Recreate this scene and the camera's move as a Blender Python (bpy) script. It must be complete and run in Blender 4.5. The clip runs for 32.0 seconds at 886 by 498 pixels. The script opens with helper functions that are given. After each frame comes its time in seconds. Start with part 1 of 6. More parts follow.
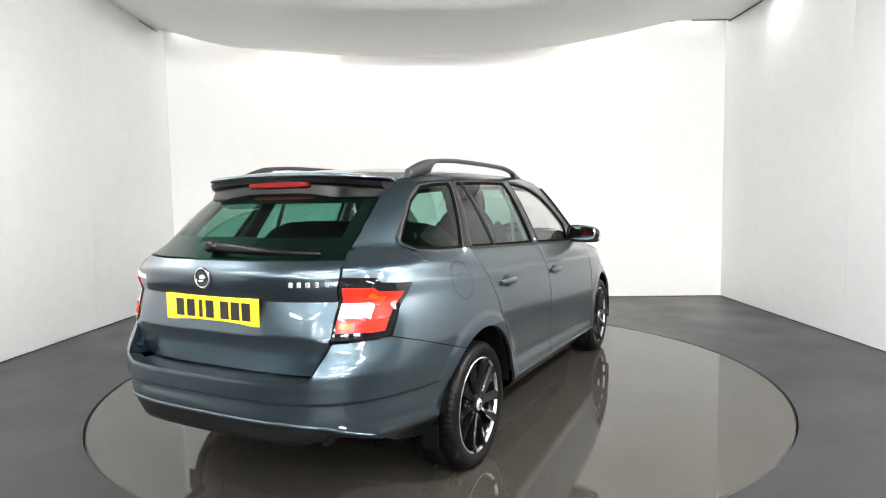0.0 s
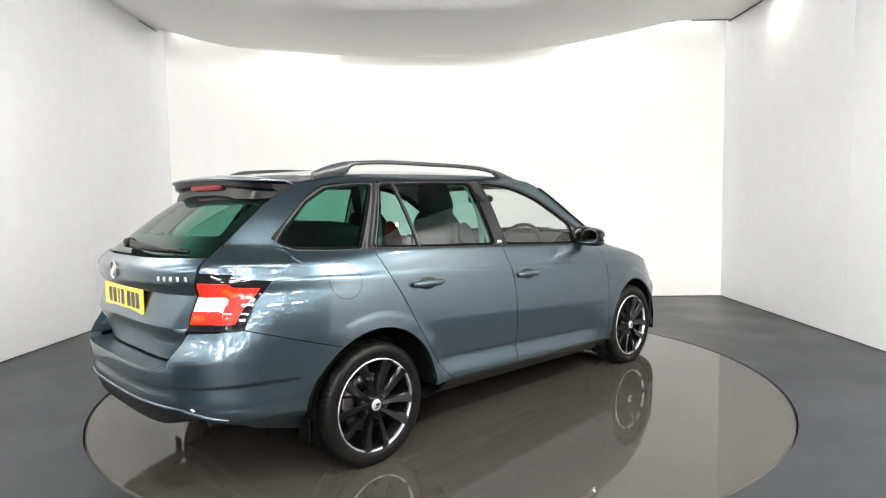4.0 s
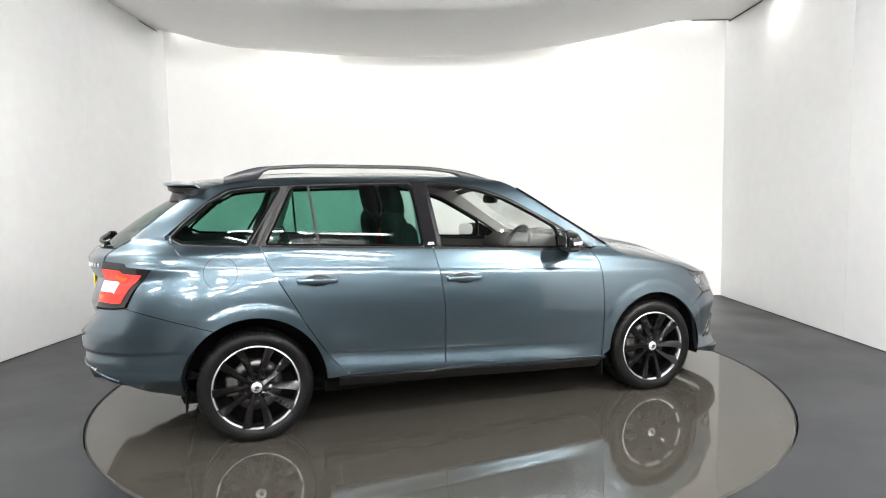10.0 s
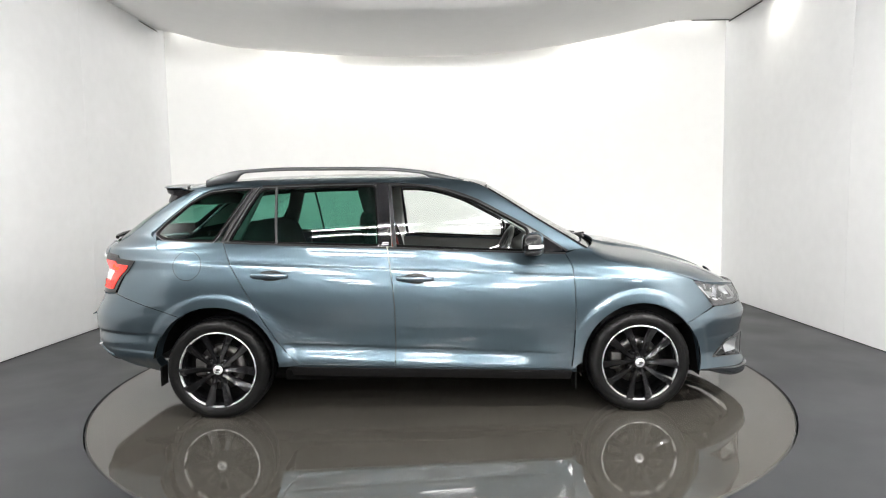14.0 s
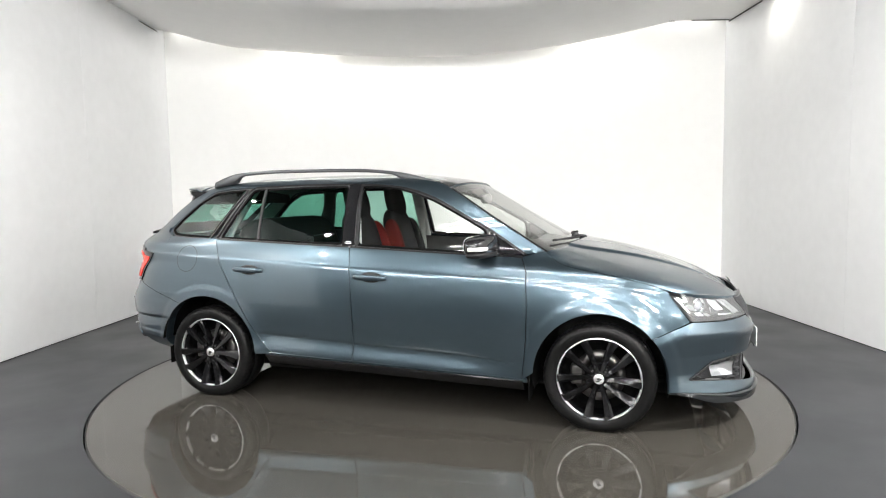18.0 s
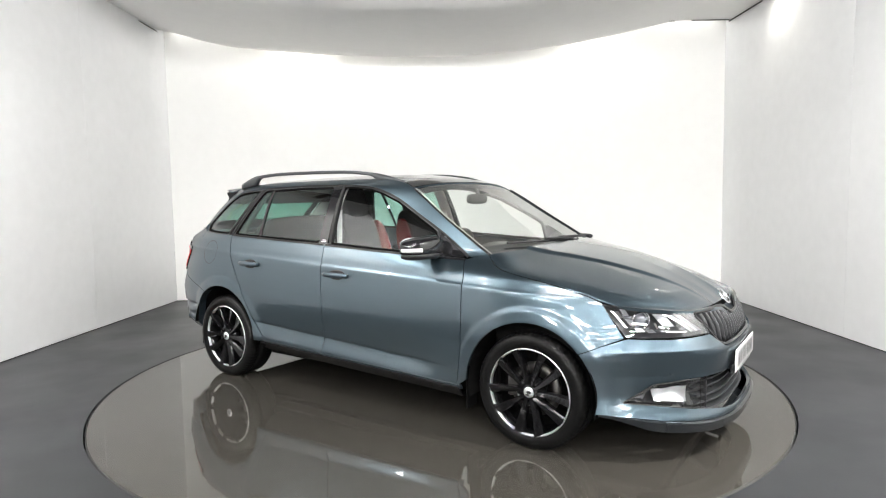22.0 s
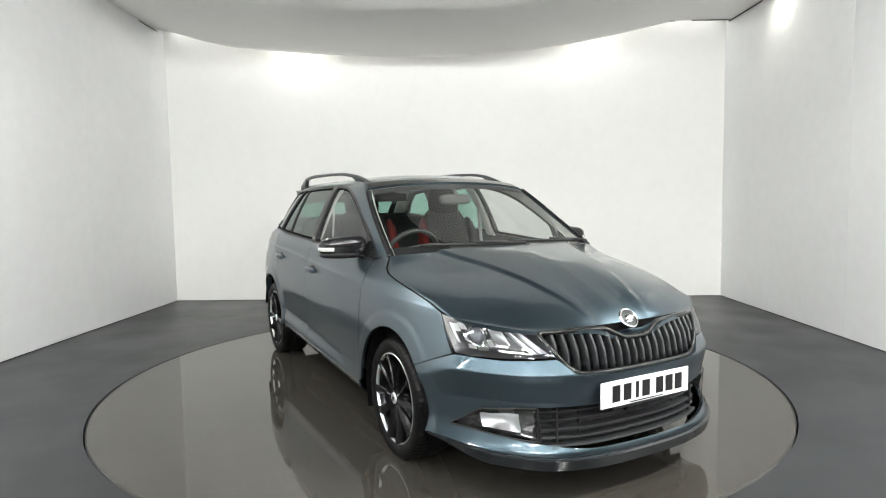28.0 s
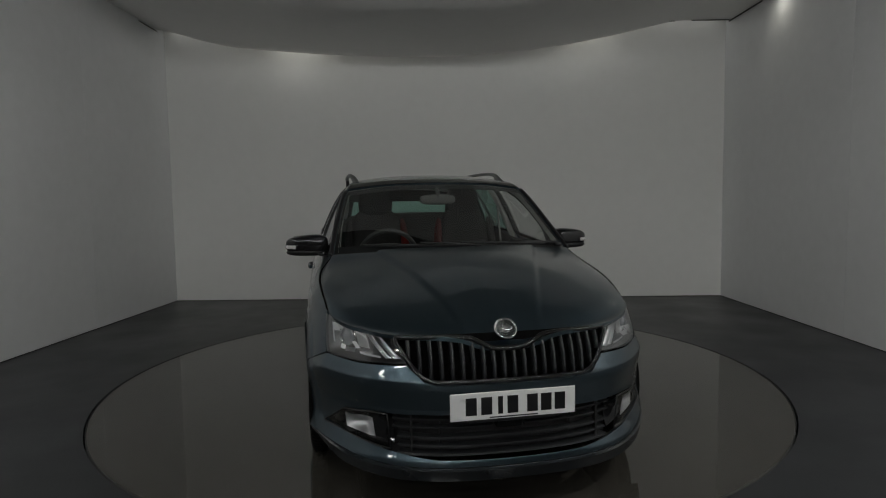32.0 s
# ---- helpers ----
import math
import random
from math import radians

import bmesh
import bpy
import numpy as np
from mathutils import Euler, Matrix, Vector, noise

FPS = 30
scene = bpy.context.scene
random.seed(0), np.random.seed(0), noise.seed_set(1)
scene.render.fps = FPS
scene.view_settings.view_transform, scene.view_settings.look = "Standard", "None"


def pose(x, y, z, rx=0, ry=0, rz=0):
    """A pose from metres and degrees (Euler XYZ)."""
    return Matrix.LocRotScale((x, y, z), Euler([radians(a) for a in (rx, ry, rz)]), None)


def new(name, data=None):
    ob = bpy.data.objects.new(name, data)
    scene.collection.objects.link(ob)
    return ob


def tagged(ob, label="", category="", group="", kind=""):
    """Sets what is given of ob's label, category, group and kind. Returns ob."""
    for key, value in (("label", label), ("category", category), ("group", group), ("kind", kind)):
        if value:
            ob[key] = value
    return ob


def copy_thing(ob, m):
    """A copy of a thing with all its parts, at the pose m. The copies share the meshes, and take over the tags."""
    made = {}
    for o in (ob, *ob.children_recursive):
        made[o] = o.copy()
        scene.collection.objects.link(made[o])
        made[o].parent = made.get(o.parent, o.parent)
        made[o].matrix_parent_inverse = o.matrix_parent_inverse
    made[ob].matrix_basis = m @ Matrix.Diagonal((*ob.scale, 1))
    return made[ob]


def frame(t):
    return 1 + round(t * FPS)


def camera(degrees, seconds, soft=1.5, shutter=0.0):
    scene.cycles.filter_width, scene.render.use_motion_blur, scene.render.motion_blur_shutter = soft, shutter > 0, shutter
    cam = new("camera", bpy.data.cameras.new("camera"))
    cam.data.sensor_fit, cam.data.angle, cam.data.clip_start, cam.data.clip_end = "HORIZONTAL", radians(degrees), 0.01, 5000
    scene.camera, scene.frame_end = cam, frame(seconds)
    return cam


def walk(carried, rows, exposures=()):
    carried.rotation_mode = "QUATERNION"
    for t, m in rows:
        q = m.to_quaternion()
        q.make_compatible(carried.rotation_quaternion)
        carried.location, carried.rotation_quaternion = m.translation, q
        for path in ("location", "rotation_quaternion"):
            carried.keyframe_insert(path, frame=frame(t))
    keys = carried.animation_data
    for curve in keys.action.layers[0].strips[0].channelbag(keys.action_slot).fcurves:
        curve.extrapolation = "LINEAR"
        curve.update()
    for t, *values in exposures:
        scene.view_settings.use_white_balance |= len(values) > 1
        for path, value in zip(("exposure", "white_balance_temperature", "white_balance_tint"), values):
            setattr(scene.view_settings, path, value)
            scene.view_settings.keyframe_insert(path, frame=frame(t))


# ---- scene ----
cam = camera(72.12, 32.0, 1.1)
EYE = (0.0, -4.377, 1.256)
CAM_POSE = pose(*EYE, 90 - 4.571, 0, -0.380) @ pose(0, 0, 0, 0, 0, -0.924)
walk(cam, [(0.0, CAM_POSE), (32.0, CAM_POSE)],
     [(0.0, 0.93, 6500, 10), (26.8, 0.93, 6500, 10), (28.0, 0.66, 6480, 7), (29.0, 0.25, 6480, 7), (30.0, -0.40, 6480, 7), (31.0, -1.06, 6480, 7), (31.5, -1.38, 6480, 7), (32.0, -1.89, 6480, 7)])

# ---- light ----
world = bpy.data.worlds.new("world")
world.use_nodes = True
world.node_tree.nodes["Background"].inputs[0].default_value = (0.9, 0.95, 1.0, 1)
world.node_tree.nodes["Background"].inputs[1].default_value = 0.02
scene.world = world


def area_lamp(name, m, sx, sy, power, color=(1, 0.97, 0.93), spread=180):
    """A rectangular lamp that shines along its own -z."""
    data = bpy.data.lights.new(name, "AREA")
    data.shape, data.size, data.size_y, data.energy, data.color = "RECTANGLE", sx, sy, power, color
    data.spread = radians(spread)
    ob = new(name, data)
    ob.matrix_world = m
    return ob


# slot lamps hidden above the back edge of the curved ceiling
area_lamp("slot_strip", pose(0.05, 3.22, 3.44, -6, 0, -2.6), 6.8, 0.30, 9.1, (1, 0.985, 0.95), 180)
area_lamp("slot_lamp", pose(-1.72, 3.30, 3.42, -8), 0.5, 0.16, 3.2, (1, 0.965, 0.89), 150)
area_lamp("slot_lamp", pose(1.85, 3.12, 3.42, -8), 0.5, 0.16, 1.7, (1, 0.965, 0.89), 150)
# wall downlights: place and power; all but the first are unseen added fill
WALL_AND_FILL_SPOTS = (((3.40, 1.95, 3.325), 1.6), ((3.06, -0.9, 3.40), 24.0), ((3.02, -2.7, 3.40), 140.0), ((-3.15, -0.9, 3.40), 42.0), ((-3.25, -2.7, 3.40), 30.0))
for spot, power in WALL_AND_FILL_SPOTS:
    area_lamp("wall_and_fill_light", pose(*spot), 0.06, 0.06, power, (1, 0.95, 0.84) if spot[1] > 0 else (1, 0.98, 0.94), 150)


# ---- materials ----
def mat(name, color=(0.8, 0.8, 0.8), rough=0.5, metal=0.0, coat=0.0, var=0.06, scale=30.0, bump=0.0,
        bump_scale=200.0, spec=0.5, rough_var=0.0, emit=0.0, coarse=3.0):
    """A procedural surface with colour variation at two scales, gloss variation and fine relief."""
    m = bpy.data.materials.new(name)
    m.use_nodes = True
    nt = m.node_tree
    b = nt.nodes["Principled BSDF"]
    b.inputs["Roughness"].default_value = rough
    b.inputs["Metallic"].default_value = metal
    b.inputs["Coat Weight"].default_value = coat
    b.inputs["Coat Roughness"].default_value = 0.025
    b.inputs["Specular IOR Level"].default_value = spec
    b.inputs["Base Color"].default_value = (*color, 1)
    co = nt.nodes.new("ShaderNodeTexCoord")

    def noise_node(s, detail=4):
        n = nt.nodes.new("ShaderNodeTexNoise")
        n.inputs["Scale"].default_value = s
        n.inputs["Detail"].default_value = detail
        nt.links.new(co.outputs["Object"], n.inputs["Vector"])
        return n
    if var:
        a, c = noise_node(scale), noise_node(coarse, 3)
        add = nt.nodes.new("ShaderNodeMath")
        add.operation = "ADD"
        nt.links.new(a.outputs["Fac"], add.inputs[0])
        nt.links.new(c.outputs["Fac"], add.inputs[1])
        ramp = nt.nodes.new("ShaderNodeMapRange")
        ramp.inputs["From Min"].default_value, ramp.inputs["From Max"].default_value = 0.6, 1.4
        ramp.inputs["To Min"].default_value, ramp.inputs["To Max"].default_value = 1 - var, 1 + var
        nt.links.new(add.outputs[0], ramp.inputs["Value"])
        mul = nt.nodes.new("ShaderNodeVectorMath")
        mul.operation = "SCALE"
        mul.inputs[0].default_value = color
        nt.links.new(ramp.outputs["Result"], mul.inputs["Scale"])
        nt.links.new(mul.outputs[0], b.inputs["Base Color"])
        if rough_var:
            rr = nt.nodes.new("ShaderNodeMapRange")
            rr.inputs["From Min"].default_value, rr.inputs["From Max"].default_value = 0.35, 0.65
            rr.inputs["To Min"].default_value, rr.inputs["To Max"].default_value = rough - rough_var, rough + rough_var
            nt.links.new(c.outputs["Fac"], rr.inputs["Value"])
            nt.links.new(rr.outputs["Result"], b.inputs["Roughness"])
    if bump:
        n = noise_node(bump_scale, 3)
        bp = nt.nodes.new("ShaderNodeBump")
        bp.inputs["Strength"].default_value = 1.0
        bp.inputs["Distance"].default_value = bump
        nt.links.new(n.outputs["Fac"], bp.inputs["Height"])
        nt.links.new(bp.outputs["Normal"], b.inputs["Normal"])
    if emit:
        b.inputs["Emission Color"].default_value = (*color, 1)
        b.inputs["Emission Strength"].default_value = emit
    return m


def glass(name, tint, face=0.06, rough=0.0):
    """A window pane: tinted see-through with a mirror gloss that grows at grazing angles."""
    m = bpy.data.materials.new(name)
    m.use_nodes = True
    nt = m.node_tree
    nt.nodes.clear()
    out = nt.nodes.new("ShaderNodeOutputMaterial")
    tr = nt.nodes.new("ShaderNodeBsdfTransparent")
    tr.inputs[0].default_value = (*tint, 1)
    gl = nt.nodes.new("ShaderNodeBsdfGlossy")
    gl.inputs["Roughness"].default_value = rough
    lw = nt.nodes.new("ShaderNodeLayerWeight")
    lw.inputs[0].default_value = 0.5
    pw = nt.nodes.new("ShaderNodeMath")
    pw.operation = "POWER"
    pw.inputs[1].default_value = 3.5
    nt.links.new(lw.outputs["Facing"], pw.inputs[0])
    fr = nt.nodes.new("ShaderNodeMath")
    fr.operation = "MULTIPLY_ADD"
    fr.inputs[1].default_value, fr.inputs[2].default_value = 0.9, face
    nt.links.new(pw.outputs[0], fr.inputs[0])
    mx = nt.nodes.new("ShaderNodeMixShader")
    nt.links.new(fr.outputs[0], mx.inputs[0])
    nt.links.new(tr.outputs[0], mx.inputs[1])
    nt.links.new(gl.outputs[0], mx.inputs[2])
    nt.links.new(mx.outputs[0], out.inputs[0])
    return m


def car_paint(name, color):
    """Metallic grey-blue paint with fine flakes under a clear coat."""
    m = mat(name, color, rough=0.30, metal=0.90, coat=1.0, var=0.03, scale=400, coarse=2.0)
    nt = m.node_tree
    b = nt.nodes["Principled BSDF"]
    co = nt.nodes.new("ShaderNodeTexCoord")
    vo = nt.nodes.new("ShaderNodeTexVoronoi")
    vo.inputs["Scale"].default_value = 1800
    nt.links.new(co.outputs["Object"], vo.inputs["Vector"])
    bp = nt.nodes.new("ShaderNodeBump")
    bp.inputs["Strength"].default_value = 0.15
    bp.inputs["Distance"].default_value = 0.0002
    nt.links.new(vo.outputs["Distance"], bp.inputs["Height"])
    nt.links.new(bp.outputs["Normal"], b.inputs["Normal"])
    return m


PAINT = car_paint("grey_metallic_paint", (0.068, 0.099, 0.121))
GLOSS_BLACK = mat("gloss_black", (0.010, 0.010, 0.011), 0.05, coat=0.0, var=0.05)
BLACK = mat("black_plastic", (0.018, 0.018, 0.019), 0.5, spec=0.35, var=0.12, bump=0.0002, bump_scale=900)
TRIM = mat("satin_black_trim", (0.010, 0.010, 0.011), 0.4, spec=0.22, var=0.05)
RUBBER = mat("tyre_rubber", (0.0045, 0.0045, 0.0045), 0.38, spec=0.14, var=0.3, scale=60, bump=0.0010, bump_scale=160, coarse=9)
LINER = mat("arch_liner", (0.0045, 0.0045, 0.0045), 0.95, spec=0.04, var=0.2)
SPOILER_BLACK = mat("deep_black_lacquer", (0.004, 0.004, 0.0045), 0.25, spec=0.2, var=0.05)
CHROME = mat("chrome", (0.75, 0.75, 0.76), 0.08, metal=1.0, var=0.02)
ALU = mat("polished_alloy", (0.90, 0.90, 0.91), 0.38, metal=1.0, var=0.03)
STEEL = mat("brake_steel", (0.14, 0.135, 0.13), 0.4, metal=1.0, var=0.15, scale=80)
WHEEL_BLACK = mat("black_wheel_lacquer", (0.005, 0.005, 0.0055), 0.12, spec=0.28, var=0.05)
GREY_STRIP = mat("grey_window_strip", (0.040, 0.040, 0.042), 0.6, spec=0.08, var=0.04)
SEAL_GREY = mat("grey_seal", (0.045, 0.046, 0.048), 0.55, spec=0.3, var=0.05)
GLASS_CLEAR = glass("pale_green_glass", (0.955, 0.985, 0.968), 0.075)
GLASS_TINT = glass("dark_green_privacy_glass", (0.31, 0.56, 0.48))
GLASS_LENS = glass("lamp_lens", (0.93, 0.94, 0.95), 0.15, 0.02)
MIRROR = mat("mirror_glass", (0.9, 0.9, 0.9), 0.01, metal=1.0, var=0)
RED_LENS = mat("red_lamp_lens", (0.66, 0.022, 0.010), 0.3, coat=0.8, spec=0.2, var=0.55, scale=34, coarse=12, bump=0.0015, bump_scale=60)
DARK_RED = mat("unlit_red_lens", (0.20, 0.006, 0.005), 0.3, spec=0.2, var=0.2, scale=60)
WHITE_LENS = mat("white_lamp_lens", (0.66, 0.64, 0.64), 0.12, coat=1.0, var=0.35, scale=70, coarse=25, bump=0.002, bump_scale=60)
ORANGE_LENS = mat("orange_lamp_bowl", (0.75, 0.09, 0.008), 0.25, coat=0.8, var=0.4, scale=60, coarse=20)
REFLECTOR = mat("lamp_reflector", (0.86, 0.86, 0.87), 0.32, metal=1.0, var=0.04)
SEAT_BLACK = mat("black_seat_cloth", (0.02, 0.019, 0.019), 0.95, var=0.08, scale=40, spec=0.15)
SEAT_RED = mat("red_seat_cloth", (0.105, 0.010, 0.008), 0.9, var=0.08, scale=40, spec=0.15)
CABIN = mat("dark_cabin_plastic", (0.050, 0.049, 0.047), 0.6, var=0.1, bump=0.0003, bump_scale=600)
HEADLINER = mat("grey_headliner", (0.52, 0.52, 0.50), 0.9, var=0.05, bump=0.0004, bump_scale=800)
PLATE_WHITE = mat("white_plate", (0.8, 0.8, 0.8), 0.25, coat=0.6, var=0.03)
PLATE_YELLOW = mat("yellow_plate", (0.85, 0.62, 0.01), 0.25, coat=0.6, var=0.03)
INK = mat("plate_ink", (0.01, 0.01, 0.011), 0.3, var=0)
WALL = mat("white_wall_paint", (0.80, 0.798, 0.782), 0.55, var=0.025, scale=9, bump=0.0008, bump_scale=45, coarse=0.8)
WALL_SIDE = mat("grey_white_wall_paint", (0.81, 0.815, 0.82), 0.5, var=0.035, scale=9, bump=0.0008, bump_scale=45, coarse=0.7)
CEIL = mat("white_ceiling_paint", (0.84, 0.832, 0.815), 0.7, var=0.02, scale=8, bump=0.0006, bump_scale=40, coarse=0.7)
FLOOR = mat("grey_floor_paint", (0.0145, 0.0153, 0.0175), 0.36, spec=0.35, var=0.06, scale=14, bump=0.0002, bump_scale=70, rough_var=0.05, coarse=1.4)
DISC = mat("glossy_taupe_floor_paint", (0.039, 0.036, 0.031), 0.055, var=0.05, scale=10, bump=0.00006, bump_scale=30, rough_var=0.02, coarse=1.2)
SEALANT = mat("dark_floor_joint", (0.03, 0.03, 0.03), 0.8, var=0.2)
TUBE = mat("lit_tube", (1.0, 0.992, 0.975), 0.4, var=0, emit=100.0)
WHITE_METAL = mat("white_lamp_housing", (0.75, 0.75, 0.75), 0.4, var=0.04)


# ---- mesh helpers ----
def part(name, bm, material, parent=None, label=""):
    """Links a bmesh as one mesh object under a thing or under a part."""
    me = bpy.data.meshes.new(name)
    bm.to_mesh(me)
    bm.free()
    me.materials.append(material)
    ob = new(name, me)
    ob.parent = parent
    return tagged(ob, label)


def box(bm, lo, hi, bevel=0.0, seg=2):
    """Adds a box between two corners."""
    r = bmesh.ops.create_cube(bm, size=1)
    vs = r["verts"]
    for v in vs:
        v.co = Vector([lo[i] + (v.co[i] + 0.5) * (hi[i] - lo[i]) for i in range(3)])
    if bevel:
        es = list({e for v in vs for e in v.link_edges})
        r = bmesh.ops.bevel(bm, geom=es, offset=bevel, segments=seg, profile=0.5, affect="EDGES")
        for f in r["faces"]:
            f.smooth = True
    return vs


def box_bm(lo, hi, bevel=0.0, seg=2):
    bm = bmesh.new()
    box(bm, lo, hi, bevel, seg)
    return bm


def lathe(bm, profile, n=64, axis="y", closed=False, jag=None):
    """Turns a profile of (radius, along) about an axis. jag: a function (i, j) that scales the radius."""
    rows = []
    for j, (r, a) in enumerate(profile):
        row = []
        for i in range(n):
            th = 2 * math.pi * i / n
            rr = r * (jag(i, j) if jag else 1)
            c, s = rr * math.cos(th), rr * math.sin(th)
            row.append(bm.verts.new((c, a, s) if axis == "y" else ((c, s, a) if axis == "z" else (a, c, s))))
        rows.append(row)
    m = len(rows)
    for j in range(m if closed else m - 1):
        a, b = rows[j], rows[(j + 1) % m]
        for i in range(n):
            f = bm.faces.new((a[i], a[(i + 1) % n], b[(i + 1) % n], b[i]))
            f.smooth = True
    return rows


def lathe_bm(profile, **kw):
    bm = bmesh.new()
    lathe(bm, profile, **kw)
    bmesh.ops.recalc_face_normals(bm, faces=bm.faces[:])
    return bm


def curve_of(*pts):
    """A smooth, never overshooting function through (x, value) keys."""
    xs, ys = [p[0] for p in pts], [p[1] for p in pts]
    n = len(xs)
    d = [(ys[i + 1] - ys[i]) / (xs[i + 1] - xs[i]) for i in range(n - 1)]
    t = [d[0]] + [0 if d[i - 1] * d[i] <= 0 else 2 * d[i - 1] * d[i] / (d[i - 1] + d[i]) for i in range(1, n - 1)] + [d[-1]]

    def f(x):
        if x <= xs[0]:
            return ys[0] + (x - xs[0]) * 0.0
        if x >= xs[-1]:
            return ys[-1]
        i = 0
        while x > xs[i + 1]:
            i += 1
        h = xs[i + 1] - xs[i]
        s = (x - xs[i]) / h
        return ((1 + 2 * s) * (1 - s) ** 2 * ys[i] + s * (1 - s) ** 2 * h * t[i]
                + s * s * (3 - 2 * s) * ys[i + 1] + s * s * (s - 1) * h * t[i + 1])
    return f


def path(*pts):
    """A smooth path through points of any dimension, for a parameter from 0 to 1 by length."""
    P = [np.array(p, float) for p in pts]
    L = [0.0]
    for a, b in zip(P, P[1:]):
        L.append(L[-1] + float(np.linalg.norm(b - a)))
    L = [v / L[-1] for v in L]
    dims = [curve_of(*[(l, float(p[k])) for l, p in zip(L, P)]) for k in range(len(P[0]))]
    return lambda s: np.array([g(s) for g in dims])


def line(*pts):
    """A path of straight legs."""
    P = [np.array(p, float) for p in pts]
    L = [0.0]
    for a, b in zip(P, P[1:]):
        L.append(L[-1] + float(np.linalg.norm(b - a)))

    def f(s):
        s *= L[-1]
        for i in range(len(P) - 1):
            if s <= L[i + 1] or i == len(P) - 2:
                k = (s - L[i]) / (L[i + 1] - L[i])
                return P[i] + (P[i + 1] - P[i]) * min(max(k, 0), 1)
    return f


def coons(bottom, top, left, right):
    """A four-sided field between boundary paths: bottom and top run along u, left and right along v."""
    c00, c10, c01, c11 = bottom(0), bottom(1), top(0), top(1)

    def f(u, v):
        return ((1 - v) * bottom(u) + v * top(u) + (1 - u) * left(v) + u * right(v)
                - ((1 - u) * (1 - v) * c00 + u * (1 - v) * c10 + (1 - u) * v * c01 + u * v * c11))
    return f


def ruled(bottom, top):
    return lambda u, v: (1 - v) * bottom(u) + v * top(u)


def add_patch(bm, fn, nu, nv, us=None):
    """Adds a grid of faces over fn(u, v), which gives places."""
    rows = []
    us = us or [i / nu for i in range(nu + 1)]
    for j in range(nv + 1):
        rows.append([bm.verts.new(tuple(fn(u, j / nv))) for u in us])
    for j in range(nv):
        for i in range(len(us) - 1):
            f = bm.faces.new((rows[j][i], rows[j][i + 1], rows[j + 1][i + 1], rows[j + 1][i]))
            f.smooth = True
    return rows


def finish(bm, out, depth=0.014, weld=0.0008, lip=0.0016, seams=()):
    """Welds patches, turns their faces towards out, and folds the open rims inward."""
    bmesh.ops.remove_doubles(bm, verts=bm.verts[:], dist=weld)
    bmesh.ops.dissolve_degenerate(bm, dist=0.0002, edges=bm.edges[:])
    bmesh.ops.recalc_face_normals(bm, faces=bm.faces[:])
    bm.normal_update()
    score = sum(f.normal.dot(Vector(out(f.calc_center_median()))) * f.calc_area() for f in bm.faces)
    if score < 0:
        bmesh.ops.reverse_faces(bm, faces=bm.faces[:])
        bm.normal_update()
    rim = [e for e in bm.edges if len(e.link_faces) == 1]
    if seams:
        S = np.array([f(i / 200) for f in seams for i in range(201)])

        def inside(v):
            return np.abs(S - np.array([v.co.x, v.co.z])).sum(1).min() < 0.004
        rim = [e for e in rim if not all(inside(v) for v in e.verts)]
    made = {}
    for e in rim:
        for v in e.verts:
            if v not in made:
                n = v.normal.copy()
                made[v] = (bm.verts.new(v.co - n * lip), bm.verts.new(v.co - n * depth))
    loops = [(e.verts[0], e.verts[1], e.link_faces[0]) for e in rim]
    for a, b, f in loops:
        order = [l.vert for l in f.loops]
        i = order.index(a)
        if order[(i + 1) % len(order)] is not b:
            a, b = b, a
        for k in range(2):
            lo = (made[a][k], made[b][k])
            hi = (a, b) if k == 0 else (made[a][0], made[b][0])
            g = bm.faces.new((hi[1], hi[0], lo[0], lo[1]))
            g.smooth = False
    for e in rim:
        e.smooth = False
    return bm


def sharpen(bm, angle=0.45):
    """Keeps the edges crisp where faces meet at more than an angle."""
    for e in bm.edges:
        if len(e.link_faces) == 2 and e.calc_face_angle(0) > angle:
            e.smooth = False
    return bm


def sweep(bm, pts, section, closed_ends=True, up=(0, 0, 1)):
    """Carries a closed section, a function of the place along the way that gives (side, up) offsets, along points."""
    rows = []
    n = len(pts)
    for i, p in enumerate(pts):
        p = Vector(p)
        t = (Vector(pts[min(i + 1, n - 1)]) - Vector(pts[max(i - 1, 0)])).normalized()
        side = t.cross(Vector(up)).normalized()
        nn = side.cross(t)
        rows.append([bm.verts.new(p + side * a + nn * b) for a, b in section(i / (n - 1))])
    k = len(rows[0])
    for i in range(n - 1):
        for j in range(k):
            f = bm.faces.new((rows[i][j], rows[i][(j + 1) % k], rows[i + 1][(j + 1) % k], rows[i + 1][j]))
            f.smooth = True
    if closed_ends:
        bm.faces.new(rows[0][::-1])
        bm.faces.new(rows[-1])
    bmesh.ops.recalc_face_normals(bm, faces=bm.faces[:])
    return bm


def oval(a, b, n=12, p=2.0):
    """A rounded closed section of half-widths a and b."""
    out = []
    for i in range(n):
        th = 2 * math.pi * i / n
        c, s = math.cos(th), math.sin(th)
        out.append((a * math.copysign(abs(c) ** (2 / p), c), b * math.copysign(abs(s) ** (2 / p), s)))
    return out


